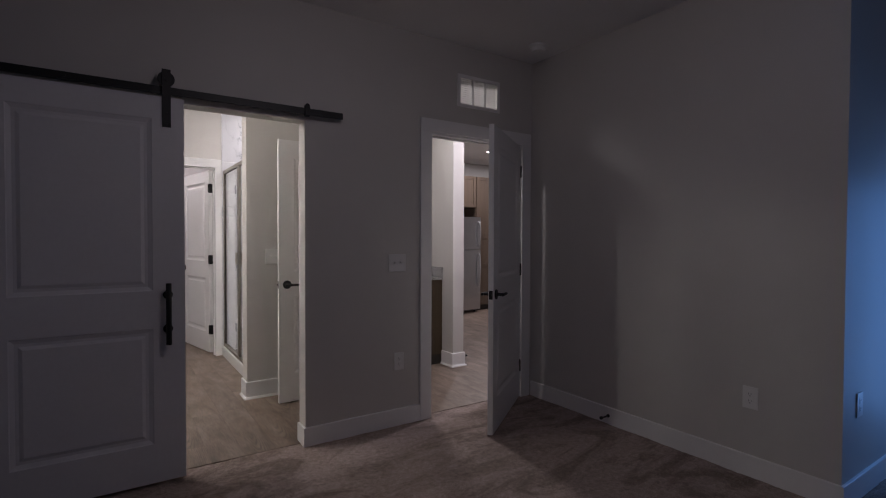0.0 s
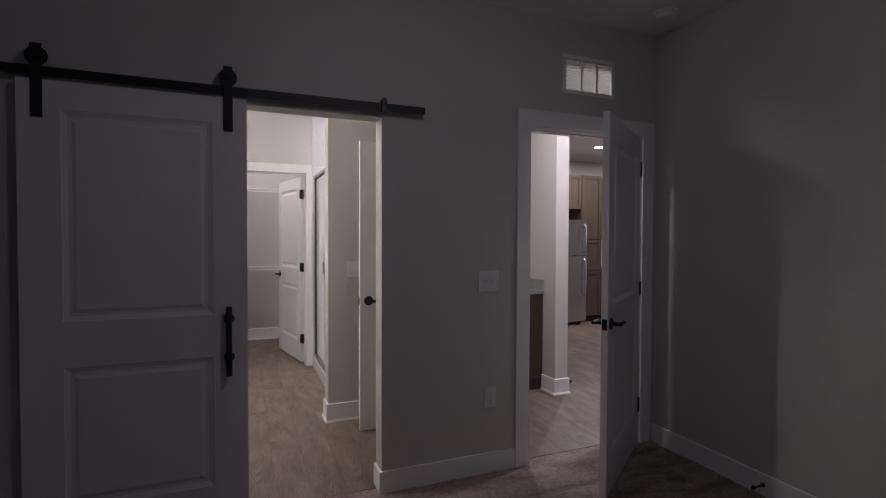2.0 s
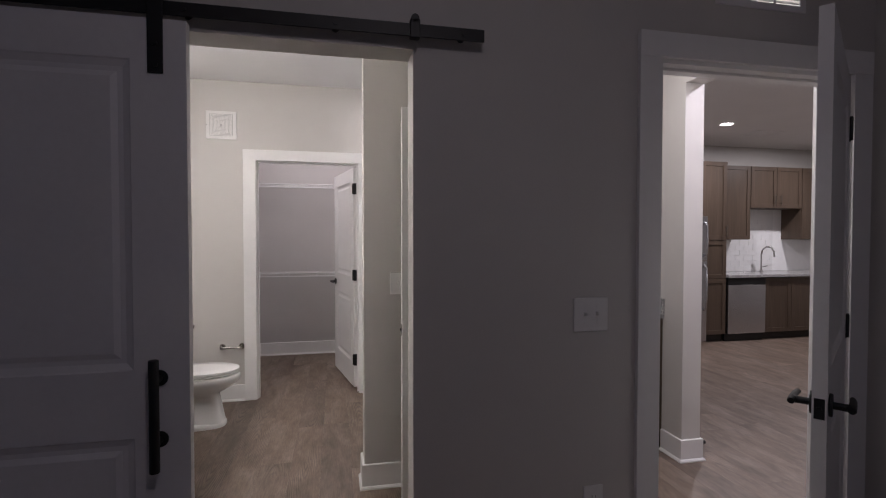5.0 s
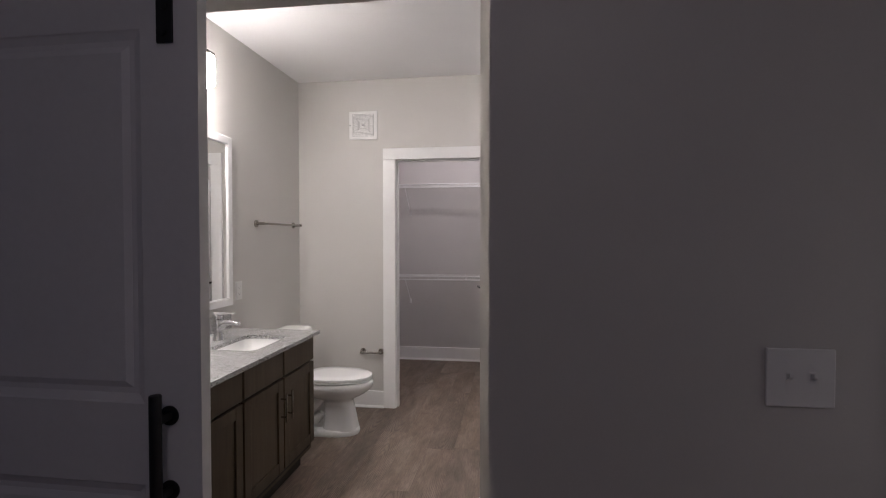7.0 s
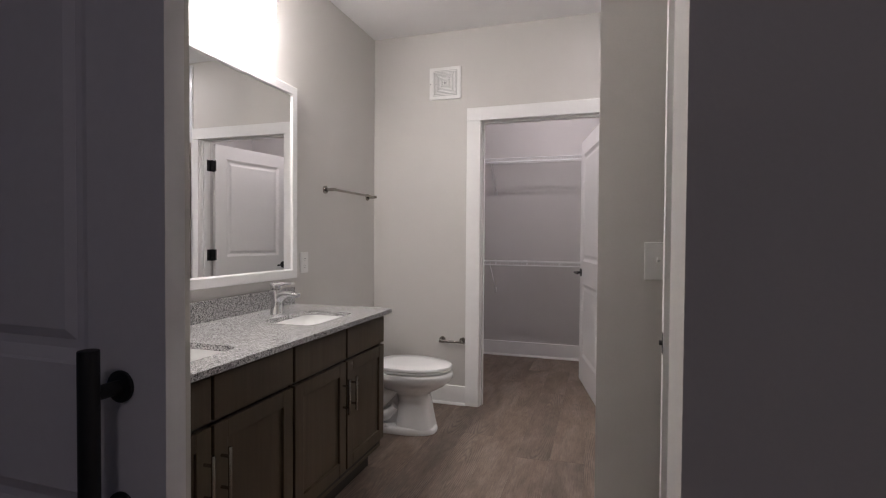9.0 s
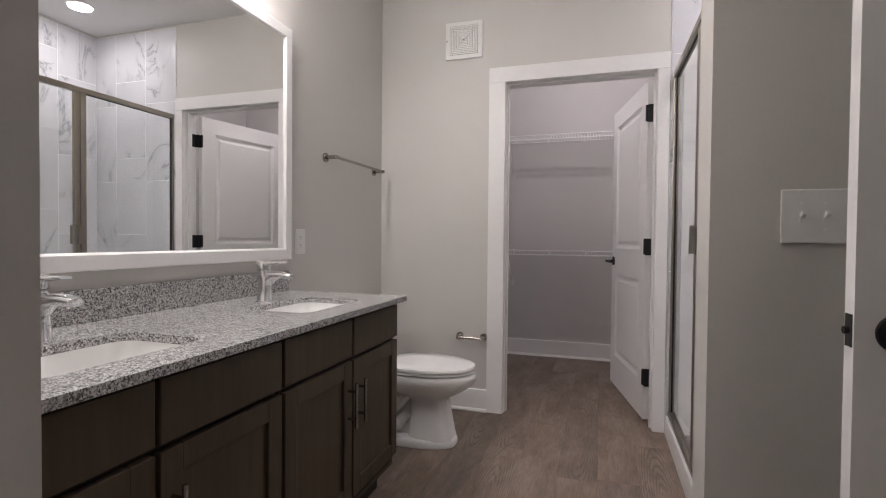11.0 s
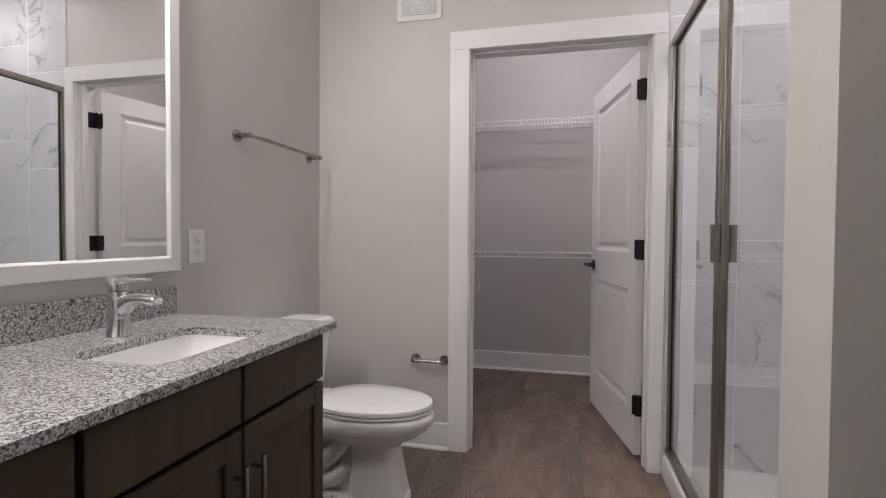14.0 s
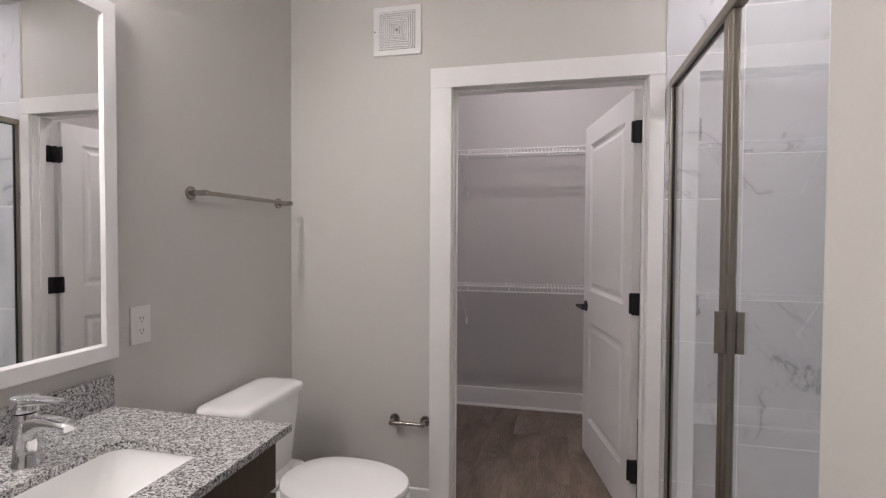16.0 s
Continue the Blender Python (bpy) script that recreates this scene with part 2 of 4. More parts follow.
M_STEEL = plain("stainless_steel", (0.56, 0.565, 0.59), 0.27, 1.0, vary=0.03, fine=240.0)
M_WIRE = plain("white_coated_wire", (0.82, 0.82, 0.82), 0.35, vary=0.01)
M_MIRROR = plain("mirror_silver", (0.90, 0.91, 0.90), 0.005, 1.0, vary=0.0)
M_GLASS = clear_glass("clear_shower_glass")
M_PLANK = vinyl("vinyl_plank")
M_GAP = plain("plank_joint", (0.06, 0.045, 0.036), 0.8)
M_CARPET = carpet("beige_cut_pile_carpet")
M_SUBWAY = plain("white_glazed_tile", (0.88, 0.88, 0.875), 0.15, vary=0.02)
M_OPAL = glowing("lit_opal_glass", (1.0, 0.942, 0.945), VANITY)
M_LED = glowing("lit_white_diffuser", (1.0, 0.93, 0.97), 9.0)
M_BEDLED = glowing("added_bedroom_diffuser", (1.0, 0.885, 0.99), BEDROOM)


# ---------------------------------------------------------------- mesh helpers
INV = {}


def thing(name, m, label, category, group="", kind=""):
    ob = new(name)
    ob.empty_display_size = 0.05
    ob.matrix_basis = m if isinstance(m, Matrix) else pose(*m)
    INV[ob] = ob.matrix_basis.inverted()
    return tagged(ob, label, category, group, kind)


def part(name, bm, material, parent, label="", local=False, smooth=0.0):
    """Links a bmesh as one mesh object under a thing or a part; its points are world places unless local."""
    if not local:
        bmesh.ops.transform(bm, matrix=INV[parent], verts=bm.verts)
    bmesh.ops.recalc_face_normals(bm, faces=bm.faces)
    me = bpy.data.meshes.new(name)
    bm.to_mesh(me)
    bm.free()
    me.materials.append(material)
    if smooth:
        me.shade_smooth()
        me.set_sharp_from_angle(angle=radians(smooth))
    ob = new(name, me)
    ob.parent = parent
    INV[ob] = INV[parent]
    if label:
        ob["label"] = label
    return ob


def solid(name, bm, material, label, category, kind="structure", smooth=0.0):
    """A top-level mesh of the setting, in world places."""
    bmesh.ops.recalc_face_normals(bm, faces=bm.faces)
    me = bpy.data.meshes.new(name)
    bm.to_mesh(me)
    bm.free()
    me.materials.append(material)
    if smooth:
        me.shade_smooth()
        me.set_sharp_from_angle(angle=radians(smooth))
    ob = new(name, me)
    INV[ob] = Matrix.Identity(4)
    return tagged(ob, label, category, "", kind)


def box(x0, y0, z0, x1, y1, z1, b=0.0, seg=2, bm=None):
    """A box between two corners with its edges rounded by b, added to bm."""
    own = bmesh.new()
    bmesh.ops.create_cube(own, size=1.0, matrix=Matrix.LocRotScale(((x0 + x1) / 2, (y0 + y1) / 2, (z0 + z1) / 2), None, (abs(x1 - x0), abs(y1 - y0), abs(z1 - z0))))
    if b:
        bmesh.ops.bevel(own, geom=own.edges[:], offset=b, segments=seg, affect="EDGES", profile=0.5)
    return merge(bm, own)


def merge(bm, own):
    if bm is None:
        return own
    me = bpy.data.meshes.new("tmp")
    own.to_mesh(me)
    own.free()
    bm.from_mesh(me)
    bpy.data.meshes.remove(me)
    return bm


def rod(p, q, r, seg=12, bm=None, r2=None, b=0.0):
    """A round bar from p to q."""
    own = bmesh.new()
    p, q = Vector(p), Vector(q)
    m = Matrix.Translation((p + q) / 2) @ (q - p).to_track_quat("Z", "Y").to_matrix().to_4x4()
    bmesh.ops.create_cone(own, cap_ends=True, segments=seg, radius1=r, radius2=r if r2 is None else r2, depth=(q - p).length, matrix=m)
    if b:
        bmesh.ops.bevel(own, geom=[e for e in own.edges if any(len(f.verts) > 4 for f in e.link_faces)], offset=b, segments=2, affect="EDGES", profile=0.5)
    return merge(bm, own)


def loft(rings, bm=None, cap0=True, cap1=True):
    """Skins closed rings of equal point counts."""
    own = bmesh.new()
    rows = [[own.verts.new(p) for p in r] for r in rings]
    n = len(rows[0])
    for a, c in zip(rows, rows[1:]):
        for i in range(n):
            own.faces.new((a[i], a[(i + 1) % n], c[(i + 1) % n], c[i]))
    if cap0:
        own.faces.new(rows[0][::-1])
    if cap1:
        own.faces.new(rows[-1])
    return merge(bm, own)


def tube(points, r, seg=10, bm=None):
    """A bent round bar through points; r may be one radius or one for each point."""
    pts = [Vector(p) for p in points]
    rings = []
    side = None
    for i, p in enumerate(pts):
        d = (pts[min(i + 1, len(pts) - 1)] - pts[max(i - 1, 0)]).normalized()
        if side is None:
            side = d.orthogonal().normalized()
        side = (side - d * side.dot(d)).normalized()
        up = d.cross(side)
        rr = r if isinstance(r, (int, float)) else r[i]
        rings.append([p + rr * (math.cos(a) * side + math.sin(a) * up) for a in [2 * math.pi * k / seg for k in range(seg)]])
    return loft(rings, bm)


def rrect(cx, cy, z, w, d, r, k=5):
    """A ring round a rectangle w by d with round corners."""
    pts = []
    for sx, sy, a0 in ((1, 1, 0), (-1, 1, 90), (-1, -1, 180), (1, -1, 270)):
        for i in range(k + 1):
            a = radians(a0 + 90 * i / k)
            pts.append((cx + sx * (w / 2 - r) + r * math.cos(a), cy + sy * (d / 2 - r) + r * math.sin(a), z))
    return pts


def egg(cx, cy, z, front, back, half, n=40, p=2.2):
    """A ring whose nose points to +x: front and back lengths and half the width."""
    pts = []
    for i in range(n):
        a = 2 * math.pi * i / n
        c, s = math.cos(a), math.sin(a)
        f = front if c > 0 else back
        pts.append((cx + f * math.copysign(abs(c) ** (2 / p), c), cy + half * math.copysign(abs(s) ** (2 / p), s), z))
    return pts


# ---------------------------------------------------------------- the plan
H_BED, H_BATH, FLOOR_BED = 2.742, 2.722, -0.004
T = 0.118                                    # thickness of the bedroom wall
OX0, OX1, OZ = 0.130, 0.930, 2.022           # opening behind the barn door
DX0, DX1, DZ = 1.833, 2.732, 2.068           # rough opening of the bedroom door
XL, YC, YB = -0.822, 2.880, 4.530            # vanity wall, closet wall, closet back wall
XS, YS0, YS1 = 0.832, 1.140, 1.297           # end of the shower wall and its two faces
XR = 2.842                                   # bedroom side wall
YA = -2.135                                  # corner where the room widens to the window
XA = 1.752                                   # wall with the bathroom's second door
HX0, HX1, HY = 2.790, 2.922, 1.058           # wall end in the hall
KY = 4.660                                   # kitchen back wall


def boxes(*rows):
    bm = bmesh.new()
    for r in rows:
        box(*r, bm=bm)
    return bm


WALL = "smooth greige painted plaster wall"
solid("wall_bedroom_north", boxes(
    (-2.3, 0, -0.1, OX0, T, 2.8), (OX0, 0, OZ, OX1, T, 2.8), (OX1, 0, -0.1, DX0, T, 2.8),
    (DX0, 0, DZ, DX1, T, 2.302), (DX0, 0, 2.302, 2.102, T, 2.508), (2.464, 0, 2.302, DX1, T, 2.508), (DX0, 0, 2.508, DX1, T, 2.8),
    (DX1, 0, -0.1, XR, T, 2.8)), M_WALL, "greige painted wall with two doorways and a grille", "wall")
solid("wall_bedroom_east", boxes((XR, YA, -0.1, XR + 0.13, T, 2.8)), M_WALL, WALL, "wall")
solid("wall_window_bay_north", boxes((XR + 0.13, YA, -0.1, 3.75, YA + 0.12, 2.8)), M_WALL, WALL, "wall")
solid("wall_window_bay_east", boxes((3.75, -5.0, -0.1, 3.87, -2.8, 2.8), (3.75, -2.26, -0.1, 3.87, YA + 0.12, 2.8), (3.75, -2.8, -0.1, 3.87, -2.26, 0.25), (3.75, -2.8, 1.65, 3.87, -2.26, 2.8)), M_WALL, "greige wall with a narrow window opening", "wall")
solid("wall_bedroom_south", boxes((-2.3, -5.12, -0.1, 3.87, -5.0, 2.8)), M_WALL, WALL, "wall")
solid("wall_bedroom_west", boxes((-2.42, -5.12, -0.1, -2.3, T, 2.8)), M_WALL, WALL, "wall")
solid("wall_vanity", boxes((XL - 0.12, T, -0.1, XL, YC + 0.115, 2.8)), M_WALL, WALL, "wall")
CO0, CO1, CZ = 0.000, 0.900, 2.079
solid("wall_closet_front", boxes((XL - 0.12, YC, -0.1, CO0, YC + 0.115, 2.8), (CO0, YC, CZ, CO1, YC + 0.115, 2.8), (CO1, YC, -0.1, 1.95, YC + 0.115, 2.8)), M_WALL, "greige painted wall with the closet doorway", "wall")
solid("wall_shower_end", boxes((XS, YS0, -0.1, XA + 0.1, YS1, 2.8)), M_WALL, WALL, "wall")
solid("wall_shower_back", boxes((XA + 0.03, YS1, -0.1, XA + 0.13, YC, 2.8)), M_WALL, WALL, "wall")
# the doorway's unseen back panel is added to keep hall light off the switch wall
solid("wall_hall_west", boxes((XA, T, -0.1, XA + 0.1, 0.135, 2.8), (XA, 0.135, 2.07, XA + 0.1, 0.855, 2.8), (XA, 0.855, -0.1, XA + 0.1, YS0, 2.8), (XA + 0.06, 0.135, -0.1, XA + 0.1, 0.855, 2.07), (XA + 0.13, YS1, -0.1, XA + 0.14, KY, 2.8)), M_WALL, "greige wall with a doorway closed by an added unseen panel against hall light", "wall")
solid("wall_closet_back", boxes((-1.05, YB, -0.1, 1.65, YB + 0.1, 2.8)), M_CLOSET, "pale grey closet wall", "wall")
solid("wall_closet_west", boxes((-1.15, YC + 0.115, -0.1, -1.05, YB + 0.1, 2.8)), M_CLOSET, "pale grey closet wall", "wall")
solid("wall_closet_east", boxes((1.65, YC + 0.115, -0.1, 1.75, YB + 0.1, 2.8)), M_CLOSET, "pale grey closet wall", "wall")
solid("wall_hall_east", boxes((HX0, HY, -0.1, HX1, KY, 2.8), (HX0, T, 2.357, HX1, HY, 2.8)), M_WALL, "pale wall end with a header over an opening", "wall")
solid("wall_kitchen_north", boxes((XA + 0.14, KY, -0.1, 8.6, KY + 0.12, 2.8)), M_WALL, WALL, "wall")
solid("wall_kitchen_east", boxes((8.6, T, -0.1, 8.72, KY + 0.12, 2.8)), M_WALL, WALL, "wall")
solid("wall_kitchen_south", boxes((XR + 0.13, T - 0.12, -0.1, 8.72, T, 2.8)), M_WALL, WALL, "wall")
solid("ceiling_bedroom", boxes((-2.42, -5.12, H_BED, 3.87, T * 0.5, H_BED + 0.1)), M_CEIL, "white textured ceiling", "ceiling")
solid("ceiling_bath", boxes((-1.15, T * 0.5 + 0.002, H_BATH, XA + 0.05, YB + 0.1, H_BATH + 0.1)), M_CEIL, "white textured ceiling", "ceiling")
solid("ceiling_kitchen", boxes((XA + 0.052, T * 0.5 + 0.002, H_BED, 8.72, KY + 0.12, H_BED + 0.1)), M_CEIL, "white textured ceiling", "ceiling")

# carpet: a sheet with an uneven pile
cb = bmesh.new()
bmesh.ops.create_grid(cb, x_segments=300, y_segments=220, size=0.5, matrix=Matrix.LocRotScale((1.05, -2.47, FLOOR_BED), None, (6.94, 5.06, 1)))
for v in cb.verts:
    p = v.co
    v.co.z += 0.004 * noise.noise((p.x * 9, p.y * 9, 0)) + 0.003 * noise.noise((p.x * 31, p.y * 31, 4))
solid("floor_carpet", cb, M_CARPET, "beige cut pile carpet with swept marks", "carpet", smooth=60)
solid("ground_slab", boxes((-2.42, -5.12, -0.14, 8.72, 4.8, -0.1)), M_GAP, "dark subfloor slab", "floor")


# ---------------------------------------------------------------- trim: baseboards, casings, jambs
def baseboard(axis, at, a0, a1, face, z0=0.0, h=0.138, shoe=True, m0=0, m1=0):
    """A board along a wall: axis x or y, the wall's line, from a0 to a1, facing +1 or -1; m0, m1: mitred outer corners."""
    d0, d1, d2 = at, at + face * 0.014, at + face * 0.026
    prof = [(d0, z0), (d2 if shoe else d1, z0)] + ([(d2, z0 + 0.007), (d1 + face * 0.005, z0 + 0.016), (d1, z0 + 0.018)] if shoe else []) + [(d1, z0 + h - 0.003), (d1 - face * 0.003, z0 + h), (d0, z0 + h)]
    rings = [[(a + k * abs(d - at), d, z) if axis == "x" else (d, a + k * abs(d - at), z) for d, z in prof] for a, k in ((a0, -m0), (a1, m1))]
    return solid("baseboard", loft(rings), M_TRIM, "white painted baseboard along the wall", "baseboard")


FB = FLOOR_BED - 0.01
baseboard("x", 0, OX1, 1.757, -1, FB, 0.128, False, m0=1)
baseboard("y", OX1, 0.0, T, -1, FB, 0.128, False, m0=1)
baseboard("x", 0, -2.3, OX0, -1, FB, 0.128, False)
baseboard("y", XR, YA, -0.015, -1, FB, 0.128, False, m0=1)
baseboard("x", YA, XR, 3.75, -1, FB, 0.128, False, m0=1)
baseboard("x", YC, XL, -0.086, -1)
baseboard("y", XL, 1.80, YC, 1)
baseboard("x", YS0, XS, XA, -1, m0=1)
baseboard("y", XS, YS0, YS1, -1, m0=1)
baseboard("x", YB, -1.05, 1.65, -1, 0.0, 0.15)
baseboard("x", HY, HX0, HX1, -1, m0=1, m1=1)
baseboard("y", HX0, HY, 1.245, -1, m0=1)
baseboard("y", HX1, HY, 3.9, 1, m0=1)


def casing(name, x0, x1, z1, y, face, w=0.092, z0=0.0, wl=0.092, wr=0.092):
    """Flat boards round a doorway in a wall along x; x0, x1, z1 are the boards' outer edges."""
    ca = thing(name, (0.5 * (x0 + x1), y, z0), "white painted flat door casing", "door casing", kind="structure")
    f = face * 0.018
    part("side_board", box(x0, y, z0, x0 + wl, y + f, z1 - w, 0.0015), M_TRIM, ca)
    part("side_board", box(x1 - wr, y, z0, x1, y + f, z1 - w, 0.0015), M_TRIM, ca)
    part("head_board", box(x0, y, z1 - w, x1, y + f * 1.12, z1, 0.0015), M_TRIM, ca)
    return ca


def jamb(name, x0, x1, z1, y0, y1, z0, stop_y):
    """The lining of a doorway with its stop strips."""
    j = thing(name, (0.5 * (x0 + x1), y0, z0), "white painted door frame lining", "door frame", kind="structure")
    for a, c, s in ((x0, x0 + 0.02, 1), (x1 - 0.02, x1, -1)):
        part("jamb_board", box(a, y0, z0, c, y1, z1, 0.001), M_TRIM, j)
        e = c if s > 0 else a
        part("stop_strip", box(e, stop_y, z0, e + s * 0.011, stop_y + 0.035, z1 - 0.02, 0.001), M_TRIM, j)
    part("head_jamb", box(x0 + 0.02, y0, z1 - 0.02, x1 - 0.02, y1, z1, 0.001), M_TRIM, j)
    part("head_stop", box(x0 + 0.031, stop_y, z1 - 0.031, x1 - 0.031, stop_y + 0.035, z1 - 0.02, 0.001), M_TRIM, j)
    return j


casing("trim_bedroom_door", 1.757, 2.816, 2.156, 0, -1, z0=FLOOR_BED)
casing("trim_bedroom_door_hall", 1.757, 2.786, 2.156, T, 1)
jamb("door_frame_bedroom", DX0, DX1, DZ, 0.0, T, -0.02, 0.042)
casing("trim_closet_door", -0.086, 0.946, 2.150, YC, -1, wl=0.101, wr=0.063)
jamb("door_frame_closet", CO0, CO1, CZ, YC, YC + 0.115, 0.0, YC + 0.035)
casing("trim_closet_door_inside", -0.086, 0.982, 2.150, YC + 0.115, 1)


# ---------------------------------------------------------------- doors
def leaf_bm(w, h, t, cells, stile):
    """A moulded door leaf: hinge edge at x 0, one face at y 0 and one at y -t, with recessed panel beds."""
    bm = bmesh.new()
    xs = [0, stile, w - stile, w]
    zs = [0] + [z for c in cells for z in c] + [h]

    def face(y, s):
        for i in range(3):
            for k in range(len(zs) - 1):
                x0, x1, z0, z1 = xs[i], xs[i + 1], zs[k], zs[k + 1]
                if i == 1 and k % 2 == 1:
                    rings = []
                    for inset, dep in ((0, 0), (0.004, 0.003), (0.022, 0.010), (0.034, 0.010)):
                        rings.append([bm.verts.new((x, y - s * dep, z)) for x, z in ((x0 + inset, z0 + inset), (x1 - inset, z0 + inset), (x1 - inset, z1 - inset), (x0 + inset, z1 - inset))])
                    for a, c in zip(rings, rings[1:]):
                        for q in range(4):
                            bm.faces.new((a[q], a[(q + 1) % 4], c[(q + 1) % 4], c[q]))
                    bm.faces.new(rings[-1])
                else:
                    bm.faces.new([bm.verts.new((x, y, z)) for x, z in ((x0, z0), (x1, z0), (x1, z1), (x0, z1))])
    face(0, 1)
    face(-t, -1)
    for q in (((0, 0), (0, h)), ((w, 0), (w, h)), ((0, 0), (w, 0)), ((0, h), (w, h))):
        (xa, za), (xb, zb) = q
        bm.faces.new([bm.verts.new(p) for p in ((xa, 0, za), (xb, 0, zb), (xb, -t, zb), (xa, -t, za))])
    bmesh.ops.remove_doubles(bm, verts=bm.verts[:], dist=0.0002)
    return bm


def raised_panel(x0, x1, z0, z1, y, s):
    """The raised field of a panel on the face at y, towards s."""
    return loft([[(x, y - s * d, z) for x, z in ((x0 + i, z0 + i), (x1 - i, z0 + i), (x1 - i, z1 - i), (x0 + i, z1 - i))] for i, d in ((0.036, 0.0105), (0.036, 0.0095), (0.052, 0.003))], cap0=False)


def lever(parent, x, z, side, y, turn):
    """A black lever handle with a round rose on the face at y; side is the way out, turn the way the lever points."""
    h = part("lever_handle", rod((x, y, z), (x, y + side * 0.009, z), 0.033, 28, b=0.002), M_BLACK, parent, "matt black lever handle", local=True, smooth=40)
    bm = rod((x, y + side * 0.008, z), (x, y + side * 0.05, z), 0.0105, 16)
    tube([(x - turn * 0.027, y + side * 0.052, z), (x - turn * 0.022, y + side * 0.052, z), (x + turn * 0.02, y + side * 0.052, z), (x + turn * 0.07, y + side * 0.052, z - 0.001), (x + turn * 0.112, y + side * 0.049, z - 0.003)], [0.0085, 0.0105, 0.0105, 0.009, 0.008], 12, bm)
    part("lever", bm, M_BLACK, h, local=True, smooth=40)
    return h


CELLS = [(0.222, 0.832), (1.022, 1.912)]


def panel_door(name, m, w, h, label, material=M_DOOR, t=0.035, stile=0.118, cells=CELLS, hinges=(0.255, 1.04, 1.835), handle=True, turn=-1):
    d = thing(name, m, label, "door")
    leaf = part("leaf", leaf_bm(w, h, t, cells, stile), material, d, local=True)
    for z0, z1 in cells:
        for y, s in ((0, 1), (-t, -1)):
            part("raised_panel", raised_panel(stile, w - stile, z0, z1, y, s), material, leaf, local=True)
    for z in hinges:
        bm = rod((-0.001, 0.006, z - 0.045), (-0.001, 0.006, z + 0.045), 0.0065, 12)
        box(-0.004, -t + 0.001, z - 0.05, -0.0005, 0.004, z + 0.05, 0.0015, bm=bm)
        rod((-0.001, 0.006, z + 0.045), (-0.001, 0.006, z + 0.051), 0.0045, 10, bm)
        part("hinge", bm, M_BLACK, d, "matt black butt hinge", local=True, smooth=40)
    if handle:
        lever(d, w - 0.062, 0.922, 1, 0.0, turn)
        lever(d, w - 0.062, 0.922, -1, -t, turn)
        part("latch_plate", box(w, -t * 0.5 - 0.0125, 0.893, w + 0.0015, -t * 0.5 + 0.0125, 0.951, 0.0005, bm=rod((w, -t * 0.5, 0.922), (w + 0.009, -t * 0.5, 0.922), 0.007, 10)), M_BLACK, d, "black latch plate", local=True)
    return d


panel_door("bedroom_door", pose(2.702, -0.016, 0.006, 0, 0, 216.2), 0.868, 2.036, "white two-panel bedroom door standing ajar over carpet")
panel_door("closet_door", pose(0.844, 3.022, 0.012, 0, 0, 101.6), 0.845, 2.032, "white two-panel closet door open into the closet")
panel_door("hall_door", pose(1.728, 0.853, 0.012, 0, 0, 180.0), 0.722, 2.045, "white two-panel door standing open by the light switch")
jp = thing("jamb_hinge_plates", (0.879, YC + 0.1, 1.0), "matt black hinge plates on the closet frame", "hinge")
for z in (0.267, 1.052, 1.847):
    part("hinge_plate", box(0.845, YC + 0.116, z - 0.05, 0.8810, YC + 0.121, z + 0.05, 0.0015, bm=box(0.8765, YC + 0.068, z - 0.05, 0.8810, YC + 0.116, z + 0.05, 0.001)), M_BLACK, jp)

# ---------------------------------------------------------------- barn door
BW = 0.873
barn = panel_door("barn_door", pose(0.258, -0.056, 0.012, 0, 0, 180.0), BW, 2.018, "white two-panel sliding barn door hanging open on a black track", M_BARN, 0.035, 0.148, [(0.205, 0.812), (1.008, 1.9)], hinges=(), handle=False)
BX = 0.081
pull = part("pull_handle", rod((BX, 0.05, 0.728), (BX, 0.05, 1.048), 0.0135, 20, b=0.002), M_BLACK, barn, "matt black bar pull", local=True, smooth=40)
for z in (0.806, 0.985):
    part("standoff", rod((BX, 0.0, z), (BX, 0.006, z), 0.0235, 24, rod((BX, 0.004, z), (BX, 0.044, z), 0.0105, 14), b=0.0015), M_BLACK, pull, local=True, smooth=40)
for x in (BX, BW - 0.069):
    hg = part("hanger_strap", box(x - 0.0205, 0.0, 1.862, x + 0.0205, 0.006, 2.163, 0.001), M_BLACK, barn, "flat black steel hanger strap", local=True)
    part("wheel", rod((x, -0.022, 2.113), (x, -0.002, 2.113), 0.034, 36, rod((x, -0.006, 2.113), (x, 0.0, 2.113), 0.040, 36), b=0.002), M_BLACK, hg, local=True, smooth=40)
    for z in (1.885, 1.945):
        part("bolt", rod((x, 0.006, z), (x, 0.010, z), 0.008, 6), M_BLACK, hg, local=True)
    part("axle_nut", rod((x, 0.006, 2.113), (x, 0.013, 2.113), 0.011, 6), M_BLACK, hg, local=True)
track = thing("barn_door_track", (0.17, 0, 2.065), "long flat black steel barn door track on the wall", "track")
part("rail", box(-0.83, -0.048, 2.047, 1.160, -0.041, 2.087, 0.001), M_BLACK, track)
for x in (-0.7, -0.25, 0.25, 0.68, 1.09):
    part("spacer", rod((x, -0.041, 2.067), (x, 0.0, 2.067), 0.0115, 16), M_BLACK, track)
    part("bolt", rod((x, -0.053, 2.067), (x, -0.048, 2.067), 0.008, 6), M_BLACK, track)
part("end_stop", box(0.912, -0.062, 2.038, 0.944, -0.034, 2.098, 0.003, bm=rod((0.928, -0.062, 2.1), (0.928, -0.034, 2.1), 0.013, 16)), M_BLACK, track)


